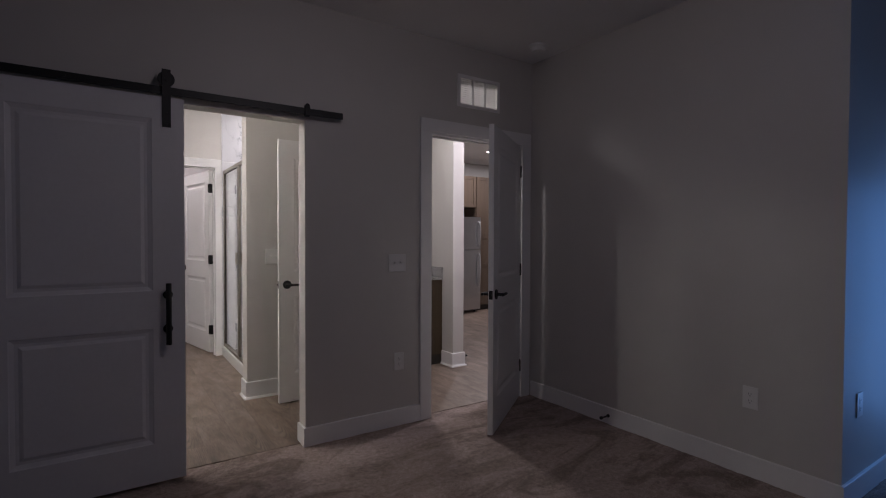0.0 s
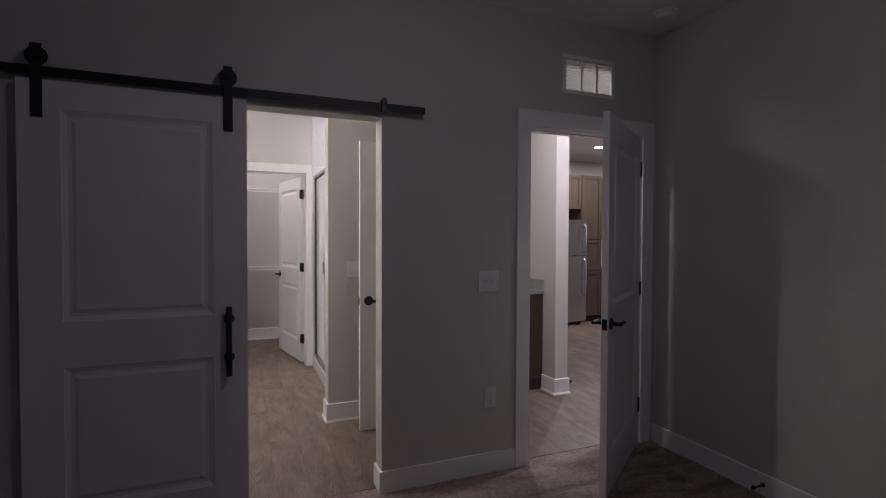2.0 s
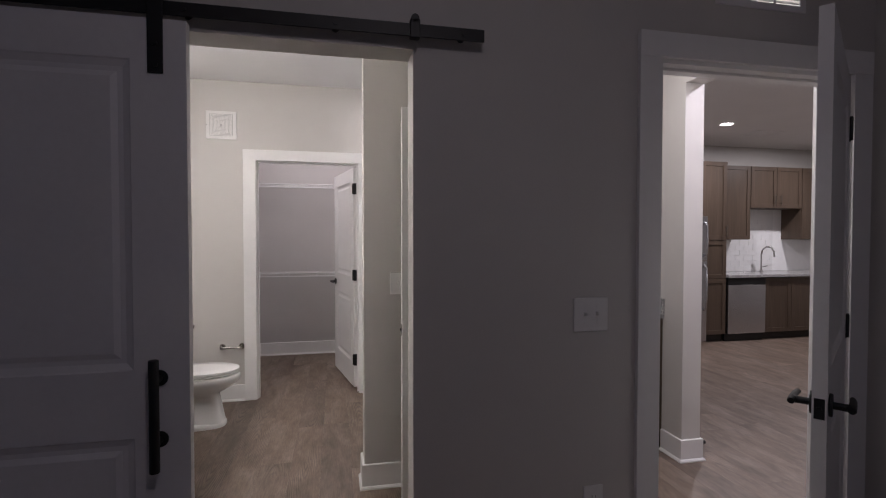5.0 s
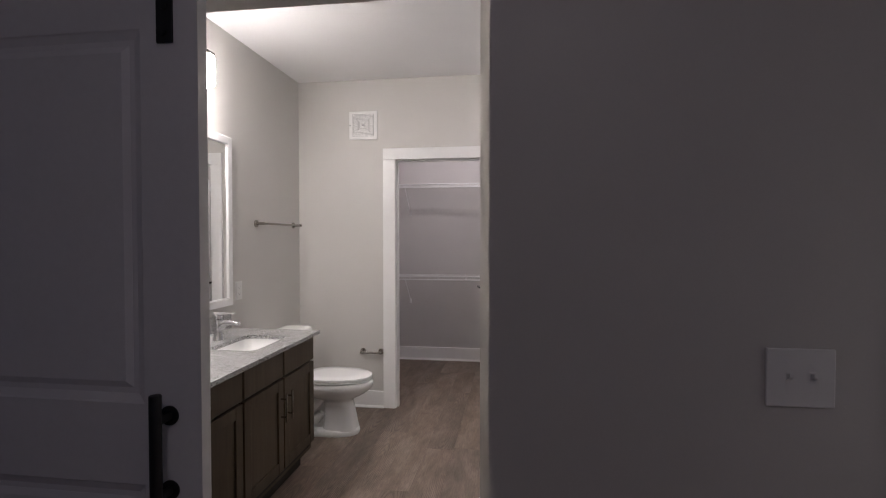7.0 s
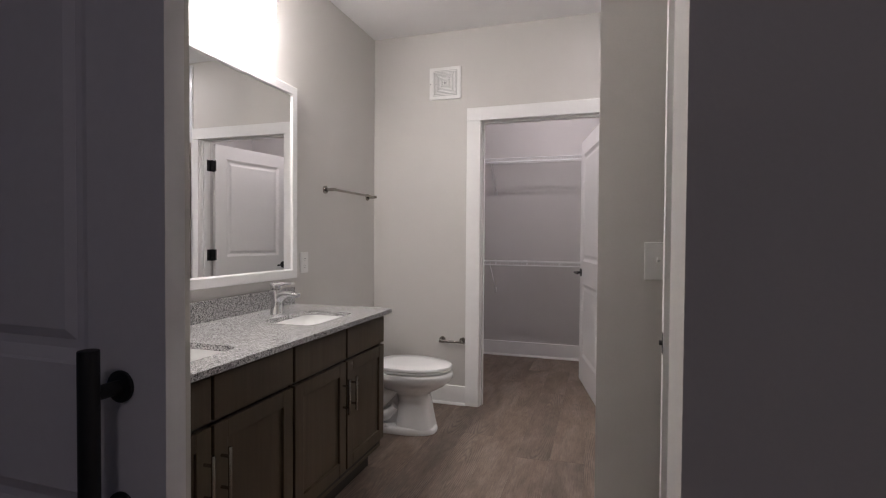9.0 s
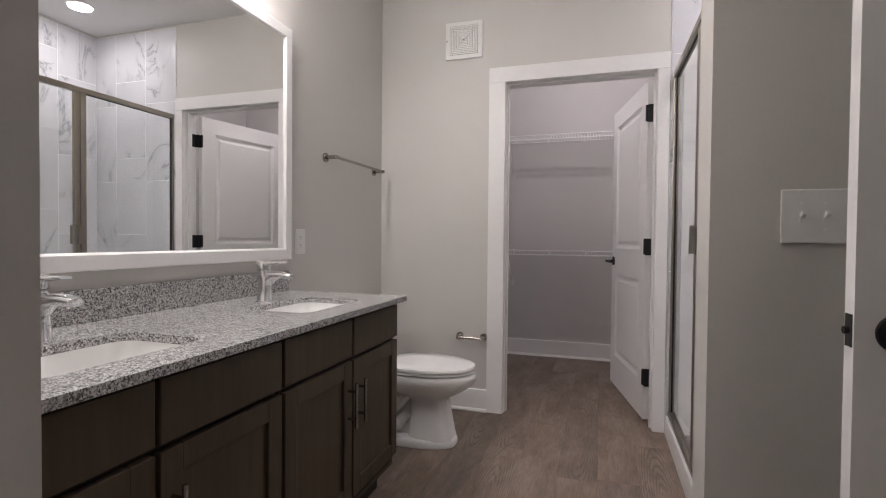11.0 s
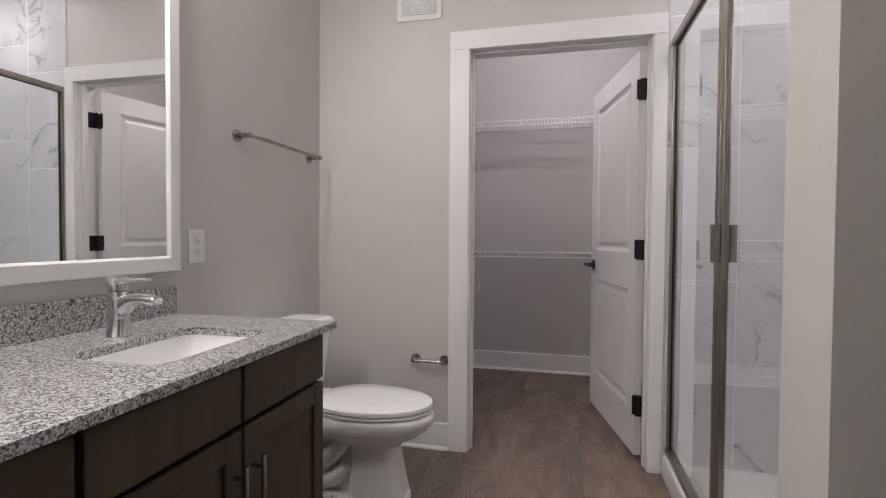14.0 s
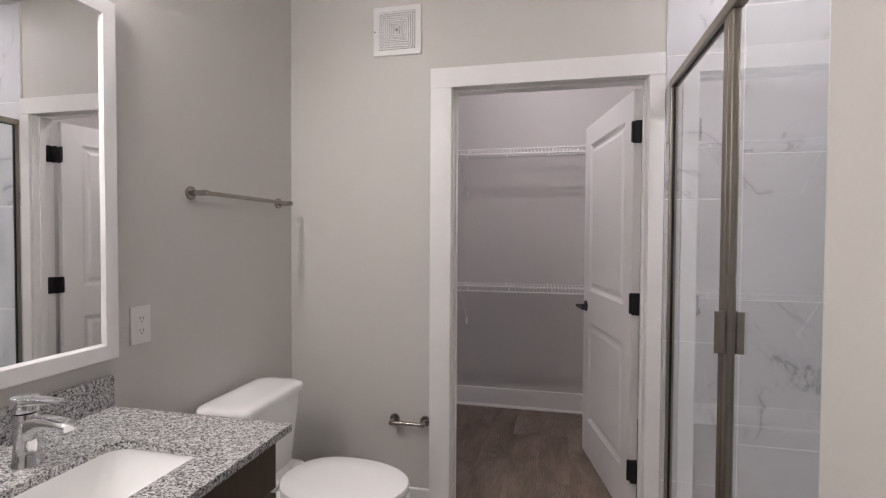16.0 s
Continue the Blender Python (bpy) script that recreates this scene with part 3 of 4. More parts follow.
# ---------------------------------------------------------------- plates, sockets
def plate(name, m, w, label, category, toggles=0, outlets=0, h=0.122):
    """A wall plate in its own plane: x across, z up, out of the wall towards -y."""
    pl = thing(name, m, label, category)
    part("plate", box(-w / 2, -0.0065, -h / 2, w / 2, 0, h / 2, 0.0025), M_PLASTIC, pl, local=True)
    for i in range(toggles):
        x = (i - (toggles - 1) / 2) * 0.046
        tg = part("toggle", box(x - 0.0055, -0.0075, -0.0125, x + 0.0055, -0.006, 0.0125, 0.0004), M_PLASTIC, pl, local=True)
        part("lever_tip", loft([[(x - a, y, z - b), (x + a, y, z - b), (x + a, y, z + b), (x - a, y, z + b)] for a, b, y, z in ((0.0045, 0.006, -0.006, 0.002), (0.0038, 0.004, -0.019, 0.008))]), M_PLASTIC, tg, local=True)
        for z in (-0.03, 0.03):
            part("screw", rod((x, -0.0065, z), (x, -0.008, z), 0.0032, 10), M_PLASTIC, pl, local=True)
    for i in range(outlets):
        z = (i - (outlets - 1) / 2) * 0.039
        soc = part("socket", rod((0, -0.006, z), (0, -0.0082, z), 0.0172, 24), M_PLASTIC, pl, local=True)
        bm = box(-0.0075, -0.0086, z - 0.002, -0.0057, -0.008, z + 0.0075)
        box(0.0057, -0.0086, z - 0.002, 0.0075, -0.008, z + 0.006, bm=bm)
        rod((0, -0.008, z - 0.0085), (0, -0.0086, z - 0.0085), 0.0025, 10, bm)
        part("slots", bm, M_SLOT, soc, local=True)
    return pl


plate("light_switch", pose(1.575, 0, 1.128), 0.133, "white double toggle switch plate on the bedroom wall", "light switch", toggles=2)
plate("wall_outlet", pose(1.590, 0, 0.443), 0.076, "white duplex outlet low on the bedroom wall", "outlet", outlets=2)
plate("wall_outlet", pose(XR, -1.722, 0.430, 0, 0, -90), 0.08, "white duplex outlet low on the side wall", "outlet", outlets=2)
plate("wall_outlet", pose(3.05, YA, 0.47), 0.078, "white outlet on the wall of the window bay", "outlet", outlets=2)
plate("light_switch", pose(1.042, YS0, 1.147), 0.13, "white double toggle switch plate by the shower", "light switch", toggles=2)
plate("wall_outlet", pose(XL, 1.929, 1.069, 0, 0, 90), 0.08, "white duplex outlet beside the mirror", "outlet", outlets=2)


# ---------------------------------------------------------------- grilles
gr = thing("wall_grille", (2.283, 0, 2.405), "white louvred air grille above the bedroom door", "air grille")
bm = boxes((2.079, -0.008, 2.285, 2.487, 0, 2.309), (2.079, -0.008, 2.501, 2.487, 0, 2.525), (2.079, -0.008, 2.309, 2.106, 0, 2.501), (2.460, -0.008, 2.309, 2.487, 0, 2.501))
for x in (2.218, 2.336):
    box(x, -0.007, 2.309, x + 0.012, 0.014, 2.501, bm=bm)
part("frame", bm, M_TRIM, gr)
for x0, x1 in ((2.106, 2.218), (2.230, 2.336), (2.348, 2.460)):
    for i in range(13):
        z = 2.2985 + i * 0.0158
        part("slat", loft([[(x, -0.005, z), (x, -0.005, z + 0.0018), (x, 0.021, z + 0.0248), (x, 0.021, z + 0.023)] for x in (x0, x1)]), M_TRIM, gr)
for x in (2.09, 2.476):
    part("screw", rod((x, -0.0095, 2.405), (x, -0.008, 2.405), 0.0035, 10), M_TRIM, gr)

ex = thing("exhaust_fan_grille", (-0.253, YC, 2.347), "square white exhaust fan cover with concentric louvres", "fan grille")
part("cover", box(-0.375, YC - 0.012, 2.229, -0.134, YC, 2.463, 0.004), M_PLASTIC, ex)
for i in range(8):
    a, d = 0.088 - i * 0.0105, 0.0076
    bm = bmesh.new()
    cx, cz, y0, y1 = -0.2545, 2.346, YC - 0.017 - 0.0004 * i, YC - 0.0115
    box(cx - a, y0, cz - a, cx + a, y1, cz - a + d, 0.001, 1, bm)
    box(cx - a, y0, cz + a - d, cx + a, y1, cz + a, 0.001, 1, bm)
    box(cx - a, y0, cz - a + d, cx - a + d, y1, cz + a - d, 0.001, 1, bm)
    box(cx + a - d, y0, cz - a + d, cx + a, y1, cz + a - d, 0.001, 1, bm)
    part("louvre_ring", bm, M_PLASTIC, ex)
# flat sheet behind the rings, coloured as the shade between them
part("shade_sheet", box(-0.345, YC - 0.0128, 2.256, -0.164, YC - 0.0115, 2.437), M_LOUVRE_SHADE, ex)
part("screw", rod((-0.366, YC - 0.0135, 2.346), (-0.366, YC - 0.012, 2.346), 0.004, 10), M_SLOT, ex)


def register(name, x0, y0, x1, y1, z, label, n):
    r = thing(name, (0.5 * (x0 + x1), 0.5 * (y0 + y1), z), label, "air register")
    bm = boxes((x0, y0, z - 0.006, x1, y0 + 0.022, z), (x0, y1 - 0.022, z - 0.006, x1, y1, z), (x0, y0 + 0.022, z - 0.006, x0 + 0.022, y1 - 0.022, z), (x1 - 0.022, y0 + 0.022, z - 0.006, x1, y1 - 0.022, z))
    xm = 0.5 * (x0 + x1)
    box(xm - 0.008, y0 + 0.022, z - 0.005, xm + 0.008, y1 - 0.022, z, bm=bm)
    part("frame", bm, M_TRIM, r)
    # thin near-black sheet in place of the shaded opening above the slats
    part("duct_shade", box(x0 + 0.022, y0 + 0.022, z - 0.0015, x1 - 0.022, y1 - 0.022, z - 0.0005), M_SLOT, r)
    for i in range(n):
        y = y0 + 0.03 + (y1 - y0 - 0.06) * i / (n - 1)
        part("slat", loft([[(x, y - 0.006, z - 0.002), (x, y + 0.006, z - 0.009), (x, y + 0.007, z - 0.008), (x, y - 0.005, z - 0.001)] for x in (x0 + 0.022, x1 - 0.022)]), M_TRIM, r)


register("ceiling_register", 1.04, -0.42, 1.32, -0.215, H_BED, "white louvred air register in the bedroom ceiling", 9)
register("ceiling_register", 5.85, 3.62, 6.25, 3.92, H_BED, "white louvred air register in the kitchen ceiling", 9)
sd = thing("smoke_detector", (2.60, -0.31, H_BED), "round white smoke detector on the ceiling", "smoke detector")
part("base", rod((2.60, -0.31, H_BED - 0.014), (2.60, -0.31, H_BED), 0.068, 36, b=0.003), M_PLASTIC, sd, smooth=40)
part("cap", rod((2.60, -0.31, H_BED - 0.045), (2.60, -0.31, H_BED - 0.014), 0.050, 36, r2=0.060, b=0.005), M_PLASTIC, sd, smooth=40)


def door_stop(x, y, z, dx):
    s = thing("door_stop", (x, y, z), "small black door stop on the baseboard", "door stop")
    part("rod", rod((x, y, z), (x + dx * 0.07, y, z), 0.0055, 10, rod((x, y, z), (x + dx * 0.005, y, z), 0.012, 14)), M_BLACK, s, smooth=40)
    part("tip", rod((x + dx * 0.07, y, z), (x + dx * 0.085, y, z), 0.011, 14, b=0.002), M_BLACK, s, smooth=40)


door_stop(XR - 0.014, -0.80, 0.055, -1)
door_stop(HX1 + 0.014, 1.13, 0.075, 1)


# ---------------------------------------------------------------- vanity
VX = -0.240          # plane of the doors' faces


def shaker(parent, x, y0, y1, z0, z1, stile=0.056, t=0.02, material=M_CABINET, flat=False, axis="x", way=1):
    """A drawer front or shaker door in a plane; way tells which side is out."""
    def b(a0, a1, c0, c1, d0, d1, bev):
        d0, d1 = (d0, d1) if way > 0 else (-d0, -d1)
        if axis == "x":
            return (x + min(d0, d1), a0, c0, x + max(d0, d1), a1, c1, bev)
        return (a0, x + min(d0, d1), c0, a1, x + max(d0, d1), c1, bev)
    if flat:
        return part("drawer_front", box(*b(y0, y1, z0, z1, -t, 0, 0.003)), material, parent)
    d = part("cabinet_door", box(*b(y0 + stile - 0.004, y1 - stile + 0.004, z0 + stile - 0.004, z1 - stile + 0.004, -t + 0.003, -0.010, 0)), material, parent)
    part("stile", box(*b(y0, y0 + stile, z0, z1, -t, 0, 0.0022)), material, d)
    part("stile", box(*b(y1 - stile, y1, z0, z1, -t, 0, 0.0022)), material, d)
    part("rail", box(*b(y0 + stile, y1 - stile, z1 - stile, z1, -t, -0.0003, 0.0018)), material, d)
    part("rail", box(*b(y0 + stile, y1 - stile, z0, z0 + stile, -t, -0.0003, 0.0018)), material, d)
    return d


def bar_pull(parent, x, y, z0, z1, axis="x", way=1):
    o = way * 0.032
    f = (lambda d, z: (x + d, y, z)) if axis == "x" else (lambda d, z: (y, x + d, z))
    bm = rod(f(o, z0), f(o, z1), 0.006, 14, b=0.001)
    for z in (z0 + 0.03, z1 - 0.03):
        rod(f(0, z), f(o, z), 0.0048, 10, bm)
    part("bar_pull", bm, M_NICKEL, parent, "brushed nickel bar pull", smooth=40)


def vanity_unit(y0, y1):
    c = thing("vanity_cabinet", (XL, 0.5 * (y0 + y1), 0), "dark brown stained vanity cabinet with shaker doors", "vanity cabinet", "vanity cabinets")
    x1 = VX - 0.021
    part("body", boxes((XL + 0.002, y0, 0.115, x1, y0 + 0.016, 0.8205), (XL + 0.002, y1 - 0.016, 0.115, x1, y1, 0.8205), (XL + 0.002, y0 + 0.016, 0.115, x1, y1 - 0.016, 0.131), (XL + 0.002, y0 + 0.016, 0.131, XL + 0.010, y1 - 0.016, 0.8205)), M_CABINET, c)
    ym = 0.5 * (y0 + y1)
    # frame in the gap colour, so the shade between fronts is painted on it
    part("face_frame", boxes((x1 - 0.018, y0 + 0.016, 0.131, x1 - 0.001, y0 + 0.05, 0.8195), (x1 - 0.018, y1 - 0.05, 0.131, x1 - 0.001, y1 - 0.016, 0.8195), (x1 - 0.018, ym - 0.025, 0.131, x1 - 0.001, ym + 0.025, 0.8195), (x1 - 0.017, y0 + 0.016, 0.785, x1 - 0.002, y1 - 0.016, 0.819), (x1 - 0.017, y0 + 0.016, 0.64, x1 - 0.002, y1 - 0.016, 0.69), (x1 - 0.017, y0 + 0.016, 0.131, x1 - 0.002, y1 - 0.016, 0.18)), M_CABIN_SHADE, c)
    part("toe_kick", box(XL + 0.002, y0 + 0.002, 0.0, VX - 0.09, y1 - 0.002, 0.115), M_CABIN_SHADE, c)
    ym = 0.5 * (y0 + y1)
    for a, b, hy in ((y0 + 0.004, ym - 0.006, ym - 0.034), (ym + 0.006, y1 - 0.001, ym + 0.034)):
        shaker(c, VX, a, b, 0.672, 0.806, flat=True)
        d = shaker(c, VX, a, b, 0.165, 0.658)
        bar_pull(d, VX, hy, 0.432, 0.588)


vanity_unit(0.986, 1.786)
vanity_unit(0.176, 0.976)
fil = thing("vanity_filler", (XL, 0.147, 0), "dark brown filler strip beside the vanity cabinet", "filler strip")
part("strip", box(XL + 0.002, T + 0.002, 0.115, VX - 0.021, 0.174, 0.8205), M_CABINET, fil)

SINKS = ((-0.452, 1.418), (-0.452, 0.598))
top = thing("vanity_countertop", (XL, 1.0, 0.812), "speckled grey granite countertop with two sink cut-outs", "countertop")
bm = bmesh.new()
loops = [[(XL + 0.002, T + 0.002, 0.842), (-0.208, T + 0.002, 0.842), (-0.208, 1.812, 0.842), (XL + 0.002, 1.812, 0.842)]]
loops += [rrect(cx, cy, 0.842, 0.262, 0.386, 0.045) for cx, cy in SINKS]
edges = []
for lp in loops:
    vs = [bm.verts.new(p) for p in lp]
    edges += [bm.edges.new((vs[i], vs[(i + 1) % len(vs)])) for i in range(len(vs))]
bmesh.ops.triangle_fill(bm, use_beauty=True, use_dissolve=False, edges=edges)
ext = bmesh.ops.extrude_face_region(bm, geom=bm.faces[:])
bmesh.ops.translate(bm, vec=(0, 0, -0.021), verts=[g for g in ext["geom"] if isinstance(g, bmesh.types.BMVert)])
part("slab", bm, M_GRANITE, top)
part("backsplash", box(XL + 0.0015, T + 0.002, 0.8425, XL + 0.022, 1.880 - 0.068, 0.936, 0.0015), M_GRANITE, top)


def sink(cx, cy):
    s = thing("sink", (cx, cy, 0.68), "white rectangular undermount porcelain sink", "sink", "vanity sinks")
    rings = [rrect(cx, cy, 0.8205, 0.31, 0.435, 0.055), rrect(cx, cy, 0.8205, 0.268, 0.392, 0.047), rrect(cx, cy, 0.800, 0.262, 0.386, 0.046), rrect(cx - 0.004, cy, 0.755, 0.236, 0.345, 0.05), rrect(cx - 0.008, cy, 0.712, 0.196, 0.275, 0.055), rrect(cx - 0.01, cy, 0.698, 0.168, 0.235, 0.06), rrect(cx - 0.012, cy, 0.692, 0.12, 0.16, 0.055), rrect(cx - 0.012, cy, 0.690, 0.05, 0.05, 0.024)]
    bm = loft(rings, cap0=False)
    outer = [rrect(cx, cy, 0.8205, 0.31, 0.435, 0.055), rrect(cx, cy, 0.800, 0.31, 0.435, 0.055), rrect(cx, cy, 0.76, 0.275, 0.385, 0.06), rrect(cx, cy, 0.69, 0.21, 0.29, 0.06), rrect(cx, cy, 0.68, 0.15, 0.2, 0.06)]
    part("basin", loft(outer, bm, cap0=False), M_PORCELAIN, s, smooth=45)
    part("drain", rod((cx - 0.012, cy, 0.689), (cx - 0.012, cy, 0.694), 0.022, 24, b=0.0015), M_CHROME, s, "chrome drain", smooth=40)


def faucet(x, y):
    f = thing("faucet", (x, y, 0.842), "chrome single lever faucet with a curved body", "faucet", "vanity faucets")
    z = 0.842
    circ = lambda cx, zz, rx, ry: [(cx + rx * math.cos(2 * math.pi * i / 24), y + ry * math.sin(2 * math.pi * i / 24), zz) for i in range(24)]
    part("body", loft([circ(x, z, 0.031, 0.031), circ(x, z + 0.004, 0.031, 0.031), circ(x, z + 0.008, 0.029, 0.0285), circ(x + 0.002, z + 0.05, 0.026, 0.0255), circ(x + 0.001, z + 0.08, 0.028, 0.025), circ(x - 0.003, z + 0.102, 0.029, 0.025), circ(x - 0.004, z + 0.118, 0.026, 0.0245)]), M_CHROME, f, smooth=40)

    def sec(px, pz, w, h, tilt):
        c, s = math.cos(tilt), math.sin(tilt)
        return [(px - s * dz, y + dy, pz + c * dz) for dy, dz in [(w * math.copysign(abs(math.cos(a)) ** 0.6, math.cos(a)), h * math.copysign(abs(math.sin(a)) ** 0.6, math.sin(a))) for a in [2 * math.pi * i / 20 for i in range(20)]]]
    part("spout", loft([sec(x - 0.004, z + 0.062, 0.021, 0.031, -0.2), sec(x + 0.02, z + 0.085, 0.021, 0.025, 0.35), sec(x + 0.045, z + 0.098, 0.021, 0.0175, 0.2), sec(x + 0.08, z + 0.101, 0.020, 0.0125, 0.02), sec(x + 0.116, z + 0.098, 0.019, 0.011, -0.1), sec(x + 0.124, z + 0.096, 0.017, 0.009, -0.12)]), M_CHROME, f, smooth=45)
    drum = loft([circ(x - 0.004, z + h, k, k) for h, k in ((0.1195, 0.0235), (0.1215, 0.0265), (0.150, 0.0275), (0.1545, 0.026), (0.1565, 0.021))])
    part("lever", loft([sec(x + 0.008, z + 0.1455, 0.0235, 0.0095, 0.04), sec(x + 0.028, z + 0.147, 0.0215, 0.0085, 0.05), sec(x + 0.055, z + 0.149, 0.018, 0.006, 0.06), sec(x + 0.085, z + 0.151, 0.0155, 0.0042, 0.06), sec(x + 0.094, z + 0.1515, 0.013, 0.0034, 0.05)], drum), M_CHROME, f, smooth=45)
    part("aerator", rod((x + 0.108, y, z + 0.082), (x + 0.108, y, z + 0.092), 0.0105, 16), M_CHROME, f, smooth=40)
    part("indicator", rod((x + 0.0205, y, z + 0.131), (x + 0.0225, y, z + 0.131), 0.004, 12), M_SLOT, f)


for cx, cy in SINKS:
    sink(cx, cy)
    faucet(-0.660, cy + 0.032)

# mirror with a bevelled white frame
MY0, MY1, MZ0, MZ1 = 0.155, 1.826, 0.988, 2.052
mir = thing("framed_mirror", (XL, 1.0, MZ0), "large wall mirror in a white wooden frame", "mirror")
FW = 0.052


def frame_side(p0, p1, i0, i1):
    """One mitred side of the frame: outer ends p, inner ends i, with a sloped inner edge."""
    q = lambda p, x: (x, p[0], p[1])
    mid = lambda a, b, k: (a[0] + (b[0] - a[0]) * k, a[1] + (b[1] - a[1]) * k)
    rings = [[q(p, XL), q(p, XL + 0.025), q(mid(p, i, 0.06), XL + 0.028), q(mid(p, i, 0.86), XL + 0.028), q(mid(p, i, 0.995), XL + 0.0205), q(i, XL + 0.0195), q(i, XL)] for p, i in ((p0, i0), (p1, i1))]
    return loft(rings)


O = [(MY0, MZ0), (MY1, MZ0), (MY1, MZ1), (MY0, MZ1)]
I = [(MY0 + FW, MZ0 + FW), (MY1 - FW, MZ0 + FW), (MY1 - FW, MZ1 - FW), (MY0 + FW, MZ1 - FW)]
for k in range(4):
    part("frame_side", frame_side(O[k], O[(k + 1) % 4], I[k], I[(k + 1) % 4]), M_TRIM, mir)
part("mirror_glass", box(XL + 0.002, MY0 + FW - 0.004, MZ0 + FW - 0.004, XL + 0.0185, MY1 - FW + 0.004, MZ1 - FW + 0.004), M_MIRROR, mir, "clear silvered mirror glass")

# vanity light: a flat bar with three opal glass drums under it
vl = thing("vanity_light", (XL, 0.995, 2.40), "three-shade vanity light with lit opal glass over the mirror", "wall lamp")
part("backplate", box(XL, 0.86, 2.405, XL + 0.022, 1.13, 2.485, 0.004), M_NICKEL, vl)
part("bar", box(-0.752, 0.495, 2.446, -0.692, 1.495, 2.460, 0.003, bm=rod((XL + 0.02, 0.995, 2.453), (-0.73, 0.995, 2.453), 0.0065, 14)), M_NICKEL, vl)
for y in (0.560, 0.995, 1.430):
    part("socket_cap", rod((-0.722, y, 2.428), (-0.722, y, 2.446), 0.030, 24, b=0.002), M_NICKEL, vl, smooth=40)
    prof = [(0.028, 2.430), (0.053, 2.430), (0.059, 2.424), (0.060, 2.415), (0.060, 2.275), (0.058, 2.268), (0.051, 2.265)]
    part("glass_shade", loft([[(-0.722 + r * math.cos(2 * math.pi * i / 32), y + r * math.sin(2 * math.pi * i / 32), z) for i in range(32)] for r, z in prof]), M_OPAL, vl, "lit opal glass shade", smooth=50)
    part("bulb", loft([[(-0.722 + r * math.cos(2 * math.pi * i / 24), y + r * math.sin(2 * math.pi * i / 24), z) for i in range(24)] for r, z in ((0.040, 2.2655), (0.040, 2.261), (0.034, 2.254), (0.018, 2.250), (0.004, 2.249))]), M_BULB, vl, "lit frosted bulb", smooth=50)

# towel bar and paper holder
tb = thing("towel_bar", (XL, 2.46, 1.516), "brushed nickel towel bar on the vanity wall", "towel bar")
for y in (2.160, 2.752):
    pst = part("post", rod((XL, y, 1.517), (XL + 0.012, y, 1.517), 0.0245, 24, b=0.002), M_NICKEL, tb, smooth=40)
    part("arm", rod((XL + 0.01, y, 1.517), (XL + 0.078, y, 1.517), 0.0105, 16, b=0.001), M_NICKEL, pst, smooth=40)
part("bar", rod((XL + 0.066, 2.150, 1.517), (XL + 0.066, 2.762, 1.517), 0.008, 14), M_NICKEL, tb, smooth=40)
ph = thing("paper_holder", (-0.18, YC, 0.465), "empty brushed nickel toilet paper holder", "paper holder")
for x in (-0.262, -0.108):
    pst = part("post", rod((x, YC, 0.470), (x, YC - 0.011, 0.470), 0.0245, 24, b=0.002), M_NICKEL, ph, smooth=40)
    part("arm", rod((x, YC - 0.01, 0.470), (x, YC - 0.07, 0.470), 0.0105, 16, b=0.001), M_NICKEL, pst, smooth=40)
part("roller", rod((-0.258, YC - 0.06, 0.470), (-0.112, YC - 0.06, 0.470), 0.008, 14, rod((-0.215, YC - 0.06, 0.470), (-0.155, YC - 0.06, 0.470), 0.0092, 14)), M_NICKEL, ph, smooth=40)

# ---------------------------------------------------------------- toilet
TY = 2.335
wc = thing("toilet", (-0.42, TY, 0), "white porcelain two-piece toilet with closed lid", "toilet")
foot = [egg(-0.385, TY, z, fr, bk, hw, 48, 2.6) for z, fr, bk, hw in ((0.0, 0.257, 0.30, 0.120), (0.010, 0.260, 0.303, 0.122), (0.030, 0.257, 0.30, 0.120), (0.040, 0.246, 0.29, 0.110), (0.043, 0.22, 0.27, 0.09))]
part("foot", loft(foot), M_PORCELAIN, wc, smooth=45)
rings = []
for z, cx, fr, bk, hw, p in ((0.036, -0.262, 0.122, 0.120, 0.100, 3.8), (0.06, -0.263, 0.117, 0.116, 0.096, 3.8), (0.13, -0.266, 0.107, 0.108, 0.089, 3.8), (0.20, -0.270, 0.099, 0.102, 0.083, 3.6), (0.240, -0.276, 0.097, 0.105, 0.083, 3.2), (0.258, -0.292, 0.128, 0.128, 0.098, 2.6), (0.278, -0.312, 0.186, 0.168, 0.126, 2.3), (0.302, -0.328, 0.246, 0.215, 0.150, 2.2), (0.328, -0.336, 0.287, 0.255, 0.169, 2.15), (0.352, -0.335, 0.306, 0.29, 0.180, 2.1), (0.378, -0.333, 0.310, 0.292, 0.183, 2.1), (0.392, -0.335, 0.306, 0.29, 0.180, 2.1), (0.396, -0.335, 0.298, 0.282, 0.172, 2.1)):
    rings.append(egg(cx, TY, z, fr, bk, hw, 48, p))
bowl = part("bowl", loft(rings), M_PORCELAIN, wc, smooth=50)
part("rear_body", loft([rrect(cx, TY, z, w, d, 0.04) for z, cx, w, d in ((0.036, -0.50, 0.34, 0.085), (0.16, -0.50, 0.32, 0.07), (0.28, -0.50, 0.34, 0.10), (0.34, -0.50, 0.36, 0.18))]), M_PORCELAIN, bowl, smooth=45)
part("deck", loft([rrect(-0.66, TY, z, w, d, 0.045) for z, w, d in ((0.20, 0.18, 0.19), (0.30, 0.22, 0.25), (0.385, 0.26, 0.36), (0.402, 0.255, 0.355))]), M_PORCELAIN, bowl, smooth=45)
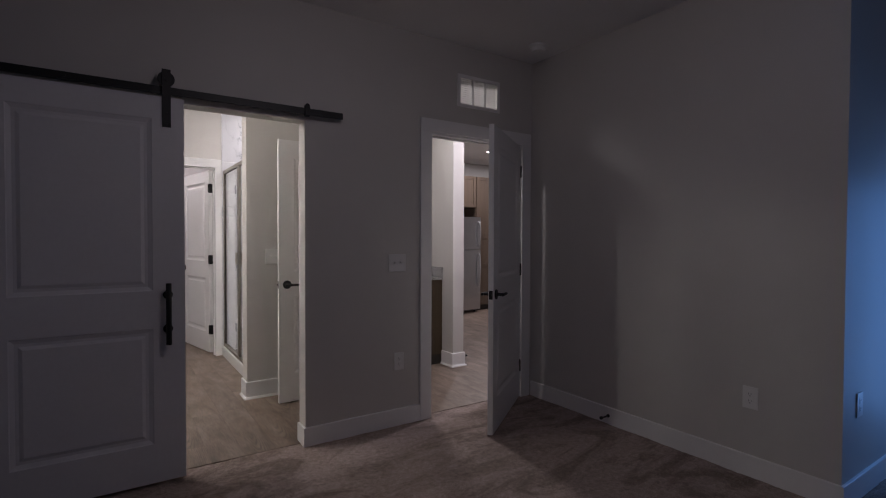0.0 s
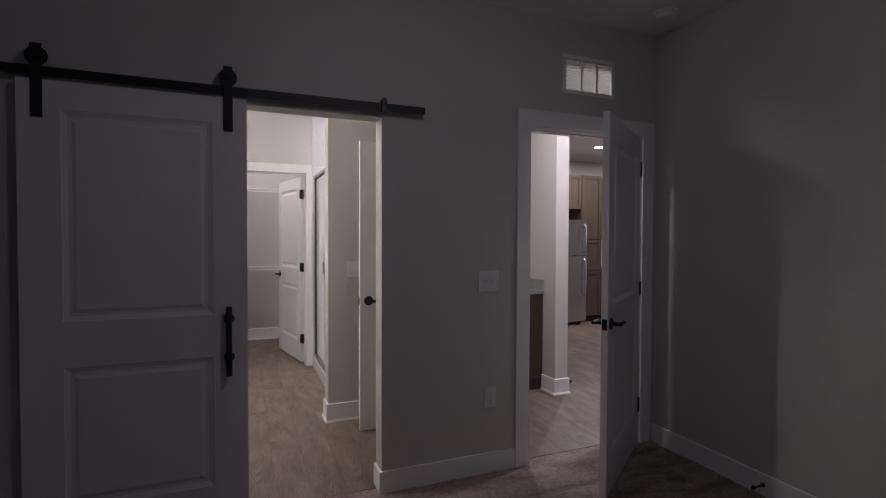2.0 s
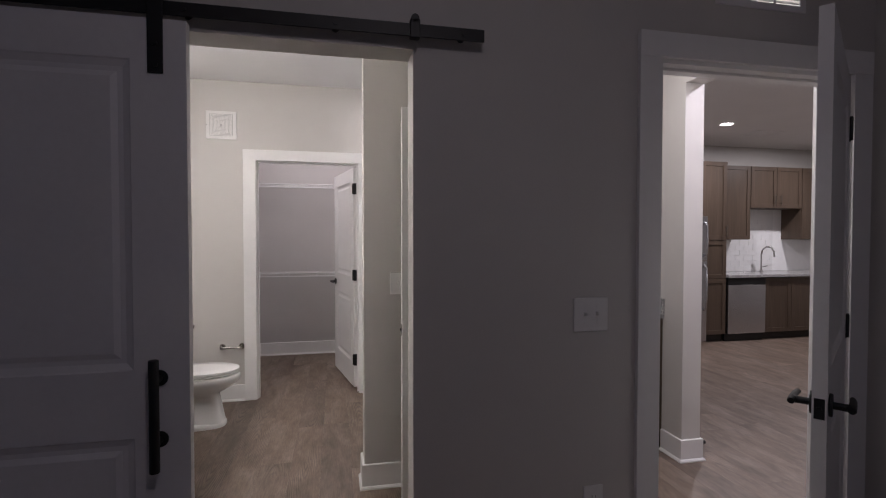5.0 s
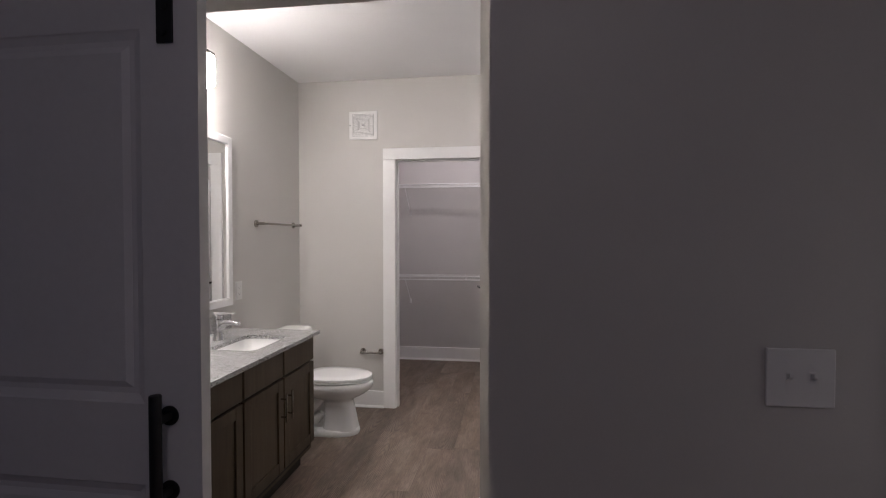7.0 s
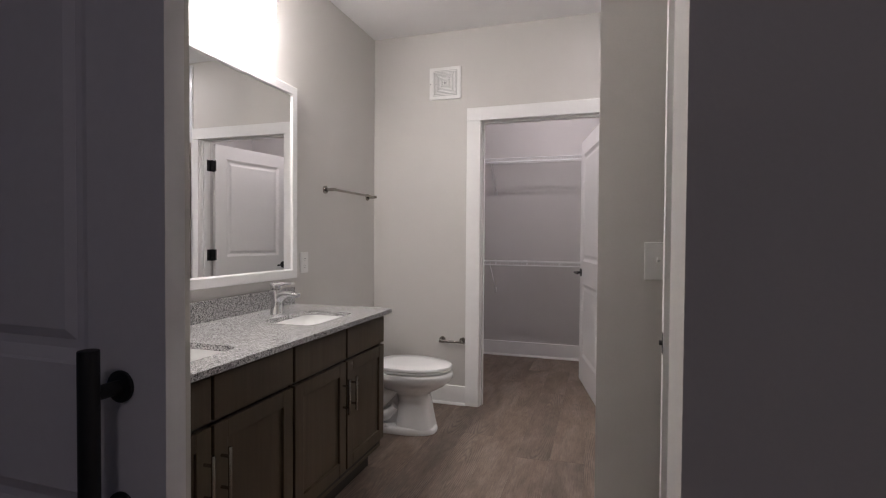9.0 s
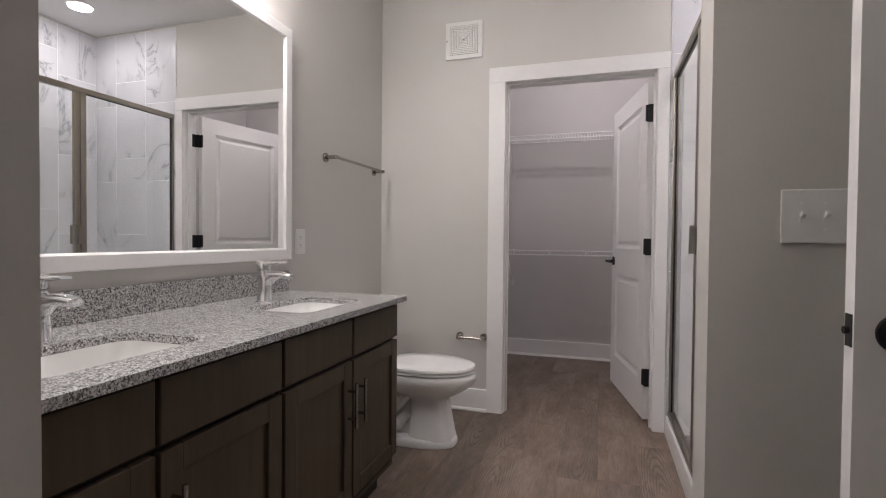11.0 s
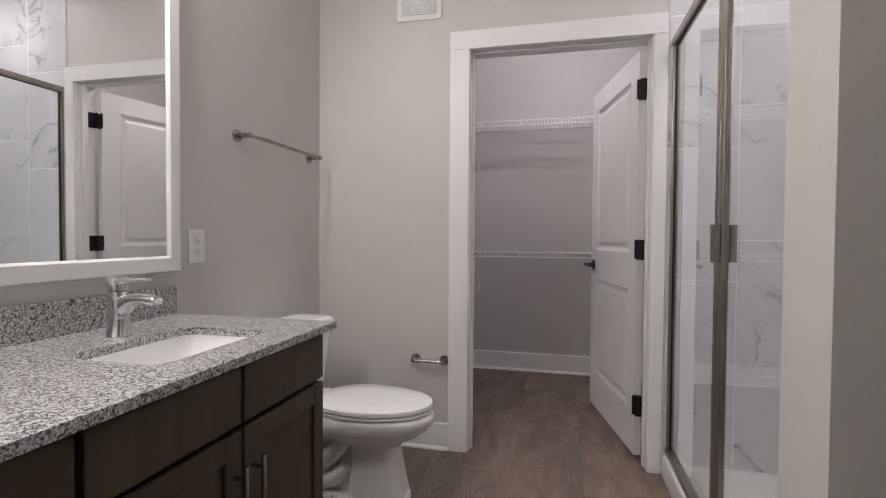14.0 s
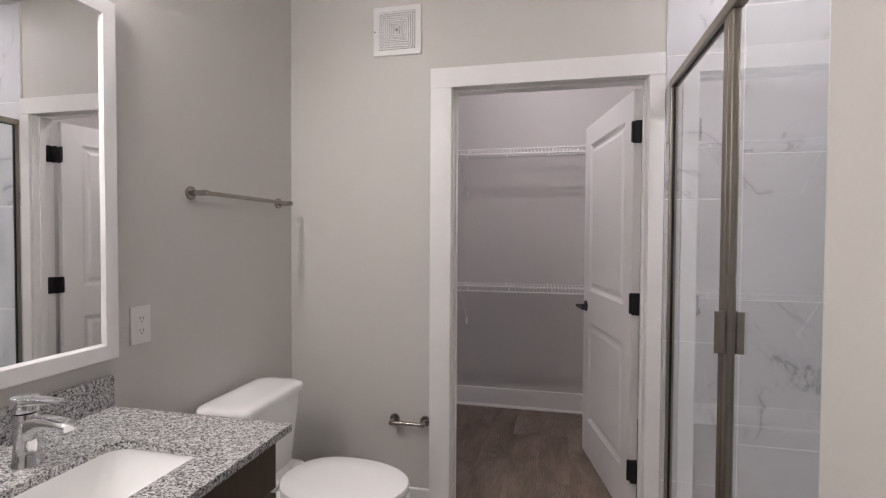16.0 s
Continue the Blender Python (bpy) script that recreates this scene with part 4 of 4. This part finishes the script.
for s in (-1, 1):
    part("trapway", tube([(-0.37, TY + s * 0.085, 0.285), (-0.43, TY + s * 0.072, 0.225), (-0.49, TY + s * 0.062, 0.165), (-0.55, TY + s * 0.058, 0.15), (-0.61, TY + s * 0.06, 0.20), (-0.65, TY + s * 0.06, 0.29)], [0.03, 0.038, 0.042, 0.043, 0.042, 0.04], 14), M_PORCELAIN, bowl, smooth=50)
    part("lower_trapway", tube([(-0.385, TY + s * 0.055, 0.155), (-0.43, TY + s * 0.058, 0.105), (-0.49, TY + s * 0.055, 0.075), (-0.56, TY + s * 0.05, 0.07)], [0.026, 0.034, 0.036, 0.034], 14), M_PORCELAIN, bowl, smooth=50)
    part("bolt_cap", rod((-0.42, TY + s * 0.104, 0.036), (-0.42, TY + s * 0.104, 0.058), 0.016, 18, r2=0.010, b=0.004), M_PORCELAIN, wc, smooth=40)
part("seat", loft([egg(-0.335, TY, z, f, b, h, 48, 2.15) for z, f, b, h in ((0.399, 0.292, 0.188, 0.176), (0.403, 0.301, 0.194, 0.184), (0.412, 0.301, 0.194, 0.184), (0.4165, 0.292, 0.188, 0.176))]), M_PORCELAIN, wc, smooth=40)
part("lid", loft([egg(-0.335, TY, z, f, b, h, 48, 2.15) for z, f, b, h in ((0.4175, 0.290, 0.188, 0.174), (0.421, 0.303, 0.195, 0.186), (0.429, 0.303, 0.195, 0.186), (0.4355, 0.300, 0.194, 0.184), (0.4392, 0.290, 0.187, 0.175), (0.442, 0.18, 0.11, 0.1))]), M_PORCELAIN, wc, smooth=40)
for s in (-1, 1):
    part("lid_hinge", rod((-0.538, TY + s * 0.05, 0.420), (-0.538, TY + s * 0.10, 0.420), 0.013, 14, b=0.003), M_PLASTIC, wc, smooth=40)
tank = part("tank", loft([rrect(cx, TY, z, w, d, 0.035) for z, cx, w, d in ((0.402, -0.685, 0.155, 0.36), (0.41, -0.685, 0.165, 0.372), (0.56, -0.68, 0.182, 0.395), (0.715, -0.675, 0.20, 0.42))]), M_PORCELAIN, wc, smooth=45)
part("tank_lid", loft([rrect(-0.674, TY, z, w, d, 0.05) for z, w, d in ((0.7155, 0.212, 0.43), (0.72, 0.228, 0.446), (0.738, 0.228, 0.446), (0.748, 0.218, 0.436), (0.754, 0.19, 0.408), (0.756, 0.13, 0.34))]), M_PORCELAIN, wc, smooth=40)
wc.scale = (1.0, 1.0, 0.975)
sv = thing("supply_valve", (XL, 2.10, 0.16), "chrome water supply valve on the wall", "valve")
part("valve", rod((XL, 2.10, 0.16), (XL + 0.05, 2.10, 0.16), 0.009, 12, rod((XL, 2.10, 0.16), (XL + 0.005, 2.10, 0.16), 0.026, 20)), M_CHROME, sv, smooth=40)
part("hose", tube([(XL + 0.045, 2.10, 0.165), (XL + 0.055, 2.11, 0.25), (XL + 0.075, 2.15, 0.33), (XL + 0.09, 2.18, 0.41)], 0.005, 10), M_STEEL, sv, smooth=40)

# ---------------------------------------------------------------- shower
pan = thing("shower_pan", (1.36, 2.08, 0), "white acrylic shower pan with a raised curb", "shower pan")
part("floor", box(1.06, YS1 + 0.002, 0.0, XA + 0.028, YC - 0.002, 0.05, 0.002), M_ACRYLIC, pan)
part("curb", loft([[(x, y, z) for x, z in ((0.947, 0.0), (1.062, 0.0), (1.062, 0.06), (1.045, 0.088), (1.02, 0.100), (0.965, 0.100), (0.953, 0.094), (0.949, 0.08))] for y in (YS1 + 0.002, YC - 0.002)]), M_ACRYLIC, pan, smooth=40)
part("drain", rod((1.40, 2.08, 0.05), (1.40, 2.08, 0.053), 0.05, 28), M_CHROME, pan, smooth=40)

enc = thing("shower_enclosure", (0.985, 2.08, 0.10), "framed glass shower enclosure in satin bronze metal", "shower enclosure")
EX0, EX1, EZ0, EZ1 = 0.966, 1.000, 0.100, 2.032
part("header", box(EX0 - 0.003, YS1, EZ1 - 0.034, EX1 + 0.003, YC, EZ1, 0.004), M_BRONZE, enc)
part("sill", box(EX0 - 0.004, YS1, EZ0, EX1 + 0.004, YC, EZ0 + 0.026, 0.004), M_BRONZE, enc)
for a, b in ((YC - 0.026, YC), (YS1, YS1 + 0.026)):
    part("wall_stile", box(EX0, a, EZ0 + 0.026, EX1, b, EZ1 - 0.034, 0.003), M_BRONZE, enc)
for a, b in ((2.108, 2.142), (2.147, 2.184)):
    part("mullion", box(EX0 + 0.003, a, EZ0 + 0.026, EX1 - 0.003, b, EZ1 - 0.034, 0.004), M_BRONZE, enc)
for a, b in ((2.180, YC - 0.022), (YS1 + 0.022, 2.112)):
    g = part("glass_pane", box(0.9805, a, EZ0 + 0.02, 0.9865, b, EZ1 - 0.028), M_GLASS, enc, "clear glass pane")
    g.visible_shadow = False
for y0, y1 in ((YC - 0.0295, YC - 0.026), (2.184, 2.1865), (YS1 + 0.026, YS1 + 0.0295)):
    part("gasket", box(EX0 + 0.010, y0, EZ0 + 0.026, EX1 - 0.010, y1, EZ1 - 0.034), M_BLACK, enc, "black rubber gasket")
part("gasket", box(EX0 + 0.010, 2.1865, EZ1 - 0.0375, EX1 - 0.010, YC - 0.0295, EZ1 - 0.034), M_BLACK, enc, "black rubber gasket")
for s in (-1, 1):
    hx = 0.983 + s * 0.017
    part("door_pull", box(min(hx, hx + s * 0.028), 2.110, 1.035, max(hx, hx + s * 0.020), 2.116, 1.155, 0.002, bm=box(min(hx, hx + s * 0.006), 2.112, 1.035, max(hx, hx + s * 0.006), 2.142, 1.155, 0.002)), M_BRONZE, enc)

# ---------------------------------------------------------------- closet
CLX0, CLX1 = -1.048, 1.648


def wire_shelf(z):
    s = thing("wire_shelf", (0.3, YB, z), "white coated wire shelf across the closet wall", "wire shelf", "closet shelves")
    yf = YB - 0.305
    bm = bmesh.new()
    n = 106
    for i in range(n):
        x = CLX0 + 0.012 + (CLX1 - CLX0 - 0.024) * i / (n - 1)
        tube([(x, YB - 0.004, z), (x, yf, z), (x, yf - 0.0045, z - 0.004), (x, yf - 0.0045, z - 0.033)], 0.0021, 5, bm)
    part("wire_deck", bm, M_WIRE, s, smooth=60)
    for y, zz in ((yf, z - 0.004), (YB - 0.006, z - 0.003), (YB - 0.155, z - 0.004)):
        part("cross_wire", rod((CLX0, y, zz), (CLX1, y, zz), 0.003, 8), M_WIRE, s, smooth=40)
    part("lip_rail", rod((CLX0, yf - 0.005, z - 0.035), (CLX1, yf - 0.005, z - 0.035), 0.0054, 8), M_WIRE, s, smooth=40)
    part("lip_rail", rod((CLX0, yf - 0.003, z + 0.001), (CLX1, yf - 0.003, z + 0.001), 0.0054, 8), M_WIRE, s, smooth=40)
    for k in range(9):
        x = CLX0 + 0.292 + k * 0.3065
        part("lip_joint", box(x - 0.0075, yf - 0.0095, z - 0.040, x + 0.0075, yf + 0.0005, z + 0.005, 0.001), M_WIRE, s)
    for x in (-0.205, 1.2):
        bm = rod((x, yf, z - 0.026), (x, YB - 0.006, z - 0.305), 0.0055, 8)
        box(x - 0.011, YB - 0.012, z - 0.335, x + 0.011, YB, z - 0.285, 0.002, bm=bm)
        part("brace", bm, M_WIRE, s, smooth=40)
    for k in range(8):
        x = CLX0 + 0.2 + k * 0.32
        part("wall_clip", box(x - 0.007, YB - 0.016, z - 0.012, x + 0.007, YB, z + 0.008, 0.002), M_WIRE, s)


wire_shelf(2.000)
wire_shelf(0.992)


def disc_light(name, x, y, z, r, material, label):
    d = thing(name, (x, y, z), label, "ceiling light")
    part("trim_ring", loft([[(x + a * math.cos(2 * math.pi * i / 36), y + a * math.sin(2 * math.pi * i / 36), z - h) for i in range(36)] for a, h in ((r * 1.22, 0.0), (r * 1.2, 0.008), (r * 1.02, 0.014), (r * 0.99, 0.010))], cap1=False), M_TRIM, d, smooth=40)
    part("diffuser", rod((x, y, z - 0.016), (x, y, z - 0.004), r, 32, r2=r, b=0.004), material, d, "lit white diffuser", smooth=40)


cl = thing("closet_light", (0.50, 3.53, H_BATH), "bare lit bulb in a white ceiling lampholder", "ceiling light")
ring = lambda rr, z: [(0.50 + rr * math.cos(2 * math.pi * i / 24), 3.53 + rr * math.sin(2 * math.pi * i / 24), z) for i in range(24)]
part("lampholder", loft([ring(0.055, H_BATH), ring(0.053, H_BATH - 0.008), ring(0.026, H_BATH - 0.014), ring(0.022, H_BATH - 0.018)]), M_PORCELAIN, cl, smooth=40)
part("bulb", loft([ring(rr, H_BATH - z) for rr, z in ((0.014, 0.018), (0.020, 0.024), (0.034, 0.036), (0.042, 0.052), (0.043, 0.066), (0.036, 0.084), (0.02, 0.096), (0.006, 0.099))]), M_LED, cl, "lit frosted bulb", smooth=60)


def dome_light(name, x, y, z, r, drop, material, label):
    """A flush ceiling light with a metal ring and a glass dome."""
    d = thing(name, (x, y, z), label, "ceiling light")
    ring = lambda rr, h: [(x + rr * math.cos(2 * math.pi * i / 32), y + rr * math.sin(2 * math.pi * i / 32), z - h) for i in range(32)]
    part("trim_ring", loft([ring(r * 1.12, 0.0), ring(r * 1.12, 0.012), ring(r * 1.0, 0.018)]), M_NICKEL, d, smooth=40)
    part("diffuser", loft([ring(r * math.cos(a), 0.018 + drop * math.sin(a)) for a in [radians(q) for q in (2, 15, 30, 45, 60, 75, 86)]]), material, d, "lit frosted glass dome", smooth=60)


# unseen dome, added as a general light for the bedroom walls
dome_light("added_bedroom_light", 0.98, -1.80, H_BED, 0.15, 0.12, M_BEDLED, "unseen dim flush light added on the bedroom ceiling for ambient light")
disc_light("shower_light", 1.34, 2.42, H_BATH, 0.075, M_LED, "round lit recessed light over the shower")
disc_light("recessed_light", 5.17, 3.38, H_BED, 0.068, M_LED, "round lit recessed ceiling light")
# unseen fixture, added to go with the extra kitchen lamp
disc_light("recessed_light", 6.9, 3.38, H_BED, 0.068, M_LED, "round lit recessed ceiling light")
disc_light("recessed_light", 3.45, 0.40, H_BED, 0.068, M_LED, "round lit recessed ceiling light")
disc_light("hall_light", 2.08, 0.65, H_BED, 0.070, M_LED, "round lit recessed light on the hall ceiling")

# ---------------------------------------------------------------- hall cabinet
hc = thing("hall_cabinet", (2.5, 1.6, 0), "dark brown base cabinet against the hall wall", "cabinet")
part("body", box(2.20, 1.25, 0.1, HX0 - 0.002, 2.15, 0.872, 0.002), M_CABINET, hc)
part("toe_kick", box(2.27, 1.252, 0, HX0 - 0.003, 2.148, 0.1), M_CABIN_SHADE, hc)
for a, b in ((1.256, 1.697), (1.703, 2.146)):
    d = shaker(hc, 2.20, a, b, 0.11, 0.862, axis="x", way=-1)
ht = thing("hall_countertop", (2.5, 1.6, 0.872), "speckled grey granite countertop with a backsplash", "countertop")
part("slab", box(2.17, 1.232, 0.8725, HX0 - 0.002, 2.168, 0.904, 0.002), M_GRANITE, ht)
part("backsplash", box(HX0 - 0.022, 1.232, 0.9045, HX0 - 0.0015, 2.168, 1.0, 0.0015), M_GRANITE, ht)

# ---------------------------------------------------------------- kitchen
KF = 4.045           # plane of the base cabinet doors
fr = thing("refrigerator", (4.95, 4.2, 0), "stainless steel top-freezer refrigerator", "refrigerator")
part("body", box(4.555, 3.965, 0.03, 5.36, 4.64, 1.675, 0.006), plain("grey_appliance_side", (0.2, 0.2, 0.21), 0.5), fr)
for z0, z1 in ((0.06, 1.095), (1.108, 1.672)):
    d = part("fridge_door", loft([[(4.556 + 0.803 * u, 3.96 - 0.075 - 0.028 * math.sin(math.pi * u) if k else 3.96, z) for u, k in [(i / 12, 1) for i in range(13)] + [(1, 0), (0, 0)]] for z in (z0, z1)]), M_STEEL, fr, "brushed stainless steel door", smooth=30)
    hz0, hz1 = (0.46, 1.05) if z0 < 1 else (1.15, 1.60)
    part("door_handle", tube([(5.315, 3.885, hz0), (5.315, 3.84, hz0 + 0.04), (5.315, 3.828, 0.5 * (hz0 + hz1)), (5.315, 3.84, hz1 - 0.04), (5.315, 3.885, hz1)], 0.012, 10), M_STEEL, d, smooth=40)
for x in (4.6, 5.31):
    part("foot", rod((x, 3.99, 0), (x, 3.99, 0.035), 0.02, 12), M_BLACK, fr)
fc = thing("over_fridge_cabinet", (4.95, 4.36, 1.85), "brown wall cabinet above the refrigerator", "cabinet", "kitchen cabinets")
part("body", box(4.50, KF + 0.021, 1.85, 5.385, KY - 0.001, 2.41, 0.001), M_KITCHEN, fc)
shaker(fc, KF, 4.504, 4.94, 1.855, 2.405, axis="y", way=-1, material=M_KITCHEN)
shaker(fc, KF, 4.946, 5.381, 1.855, 2.405, axis="y", way=-1, material=M_KITCHEN)
pc = thing("pantry_cabinet", (5.6, 4.36, 0), "tall brown pantry cabinet with shaker doors", "cabinet", "kitchen cabinets")
part("body", box(5.387, KF + 0.021, 0.1, 5.80, KY - 0.001, 2.41, 0.001), M_KITCHEN, pc)
part("toe_kick", box(5.387, KF + 0.08, 0, 5.80, KY - 0.001, 0.1), M_CABIN_SHADE, pc)
for z0, z1, hz in ((0.105, 0.845, 0), (0.853, 1.355, 0), (1.366, 2.405, 1.45)):
    d = shaker(pc, KF, 5.395, 5.792, z0, z1, axis="y", way=-1, material=M_KITCHEN)
    if hz:
        bar_pull(d, KF, 5.765, 1.40, 1.56, axis="y", way=-1)
for x0, x1, z0, n in ((5.90, 6.42, 1.372, 1), (6.424, 7.30, 1.82, 2), (7.304, 8.2, 1.372, 2)):
    uc = thing("wall_cabinet", (0.5 * (x0 + x1), 4.5, z0), "brown shaker wall cabinet", "cabinet", "kitchen cabinets")
    part("body", box(x0, 4.331, z0, x1, KY - 0.001, 2.41, 0.001), M_KITCHEN, uc)
    w = (x1 - x0) / n
    for i in range(n):
        d = shaker(uc, 4.31, x0 + i * w + 0.003, x0 + (i + 1) * w - 0.003, z0 + 0.004, 2.406, axis="y", way=-1, material=M_KITCHEN)
        bar_pull(d, 4.31, x0 + i * w + 0.05 if n == 1 or i else x0 + w - 0.05, z0 + 0.04, z0 + 0.19, axis="y", way=-1)
fs = thing("filler_panel", (5.85, 4.5, 1.372), "brown filler strip between kitchen cabinets", "filler strip")
part("strip", box(5.802, 4.335, 1.372, 5.898, KY - 0.002, 2.408), M_KITCHEN, fs)
dw = thing("dishwasher", (6.11, 4.3, 0), "stainless steel dishwasher under the kitchen counter", "dishwasher")
part("door", box(5.815, KF - 0.02, 0.105, 6.41, KF + 0.03, 0.762, 0.006), M_STEEL, dw)
part("control_panel", box(5.815, KF - 0.015, 0.766, 6.41, KF + 0.03, 0.858, 0.004), M_BLACK, dw)
part("pocket_handle", box(6.02, KF - 0.028, 0.735, 6.20, KF - 0.018, 0.768, 0.004), M_STEEL, dw)
part("kick_plate", box(5.805, KF + 0.03, 0.0, 6.41, KF + 0.06, 0.10), M_BLACK, dw)
part("tub", box(5.815, KF + 0.031, 0.105, 6.41, KY - 0.02, 0.855), M_CABIN_SHADE, dw)
for x0, x1 in ((6.414, 7.3), (7.304, 8.2)):
    bc = thing("base_cabinet", (0.5 * (x0 + x1), 4.3, 0), "brown shaker base cabinet under the kitchen counter", "cabinet", "kitchen cabinets")
    part("body", box(x0, KF + 0.021, 0.1, x1, KY - 0.001, 0.858, 0.001), M_KITCHEN, bc)
    part("toe_kick", box(x0, KF + 0.08, 0, x1, KY - 0.001, 0.1), M_CABIN_SHADE, bc)
    xm = 0.5 * (x0 + x1)
    for a, b in ((x0 + 0.003, xm - 0.003), (xm + 0.003, x1 - 0.003)):
        shaker(bc, KF, a, b, 0.105, 0.85, axis="y", way=-1, material=M_KITCHEN)
kt = thing("kitchen_countertop", (7.0, 4.35, 0.86), "speckled grey granite kitchen countertop", "countertop")
part("slab", box(5.803, KF - 0.035, 0.862, 8.2, KY - 0.001, 0.898, 0.002), M_GRANITE, kt)
kf = thing("kitchen_faucet", (6.8, 4.5, 0.898), "chrome gooseneck kitchen faucet", "faucet")
part("neck", tube([(6.80, 4.5, 0.898), (6.80, 4.5, 1.15), (6.805, 4.485, 1.22), (6.83, 4.44, 1.265), (6.86, 4.39, 1.255), (6.875, 4.36, 1.2), (6.878, 4.355, 1.12)], 0.013, 12), M_CHROME, kf, smooth=50)
part("base", rod((6.80, 4.5, 0.898), (6.80, 4.5, 0.93), 0.027, 20, b=0.003), M_CHROME, kf, smooth=40)
part("handle", rod((6.82, 4.5, 0.965), (6.89, 4.48, 0.985), 0.007, 10), M_CHROME, kf, smooth=40)

# window of the bay
wn = thing("window_1", (3.81, -2.53, 0.25), "narrow white framed window with dusk light", "window", kind="structure")
for y0, y1, z0, z1 in ((-2.8, -2.76, 0.25, 1.65), (-2.30, -2.26, 0.25, 1.65), (-2.76, -2.30, 0.25, 0.29), (-2.76, -2.30, 1.61, 1.65), (-2.76, -2.30, 0.94, 0.97)):
    part("window_frame", box(3.78, y0, z0, 3.84, y1, z1), M_TRIM, wn)

# ---------------------------------------------------------------- pieces: wall tiles, floor planks
def piece(name, mesh, parent, place):
    ob = new(name, mesh)
    ob.parent = parent
    ob.matrix_basis = place
    return ob


def piece_mesh(name, w, d, h, b, material):
    bm = box(-w / 2, -d / 2, -h / 2, w / 2, d / 2, h / 2, b, 1)
    me = bpy.data.meshes.new(name)
    bm.to_mesh(me)
    bm.free()
    me.materials.append(material)
    return me


CACHE = {}
bt = {}
tile_walls = (
    ("tiled_wall_far", "x", YC, 0.950, XA + 0.028, -1, 0.307),
    ("tiled_wall_back", "y", XA + 0.03, YC - 0.012, YS1 + 0.012, -1, 0.493),
    ("tiled_wall_near", "x", YS1, 1.005, XA + 0.016, 1, 0.307),
)
for name, axis, at, a0, a1, face, base in tile_walls:
    lo, hi = min(a0, a1), max(a0, a1)
    bed = boxes((lo, min(at, at + face * 0.0088), 0.05, hi, max(at, at + face * 0.0088), 2.70)) if axis == "x" else boxes((min(at, at + face * 0.0088), lo, 0.05, max(at, at + face * 0.0088), hi, 2.70))
    bedo = solid(name, bed, M_GROUT, "white marble-look tiled shower wall", "tiled wall")
    pitch, step = 0.305, 0.609
    n = int(math.ceil((hi - lo) / pitch - 1e-6))
    for i in range(n):
        s0, s1 = lo + i * pitch, min(hi, lo + (i + 1) * pitch)
        if axis == "y":
            s0, s1 = max(lo, hi - (i + 1) * pitch), hi - i * pitch
        z0 = base + (0.186 if (i % 2) != (1 if base > 0.4 else 0) * 0 else 0.0)
        z = z0 - step
        while z < 2.70:
            c0, c1 = max(0.052, z), min(2.70, z + step)
            z += step
            w, h = s1 - s0 - 0.0046, c1 - c0 - 0.0046
            if w < 0.02 or h < 0.02:
                continue
            key = ("tile", round(w, 3), round(h, 3))
            if key not in CACHE:
                CACHE[key] = piece_mesh("tile", w, 0.009, h, 0.0012, M_MARBLE)
            cen, d = 0.5 * (s0 + s1), at + face * 0.0055
            pm = pose(cen, d, 0.5 * (c0 + c1)) if axis == "x" else pose(d, cen, 0.5 * (c0 + c1), 0, 0, 90)
            piece("tile", CACHE[key], bedo, pm)

# kitchen splash of small running-bond tiles
sp = solid("kitchen_splash", boxes((5.80, KY - 0.005, 0.90, 8.2, KY, 1.83)), M_GROUT, "white glazed tile splash behind the counter", "tiled wall")
for r in range(12):
    z = 0.90 + r * 0.0775
    x = 5.80 + (0.0 if r % 2 else -0.0765)
    while x < 7.15:
        x0, x1 = max(5.80, x), min(7.15, x + 0.153)
        x += 0.153
        w = x1 - x0 - 0.0025
        key = ("splash", round(w, 3))
        if key not in CACHE:
            CACHE[key] = piece_mesh("tile", w, 0.008, 0.075, 0.001, M_SUBWAY)
        piece("tile", CACHE[key], sp, pose(0.5 * (x0 + x1), KY - 0.006, z + 0.038))


def planks(name, x0, y0, x1, y1, label, seed):
    """A floor of long planks along y, with their ends staggered."""
    rnd = random.Random(seed)
    fl = solid(name, boxes((x0, y0, -0.1, x1, y1, -0.006)), M_GAP, label, "floor")
    W, L = 0.182, 1.22
    i = 0
    while x0 + i * W < x1 - 0.005:
        a0, a1 = x0 + i * W, min(x1, x0 + (i + 1) * W)
        y = y0 - rnd.uniform(0.1, 1.1)
        while y < y1:
            b0, b1 = max(y0, y), min(y1, y + L)
            y += L
            w, l = a1 - a0 - 0.0005, b1 - b0 - 0.0004
            if l < 0.03:
                continue
            key = ("plank", round(w, 3), round(l, 2))
            if key not in CACHE:
                CACHE[key] = piece_mesh("plank", w, l, 0.006, 0.0004, M_PLANK)
            piece("plank", CACHE[key], fl, pose(0.5 * (a0 + a1), 0.5 * (b0 + b1), -0.003))
        i += 1


planks("floor_bath", -1.05, 0.058, XA + 0.05, YB, "brown grey vinyl plank floor", 3)
planks("floor_hall", XA + 0.051, 0.058, 8.6, KY, "brown grey vinyl plank floor", 5)
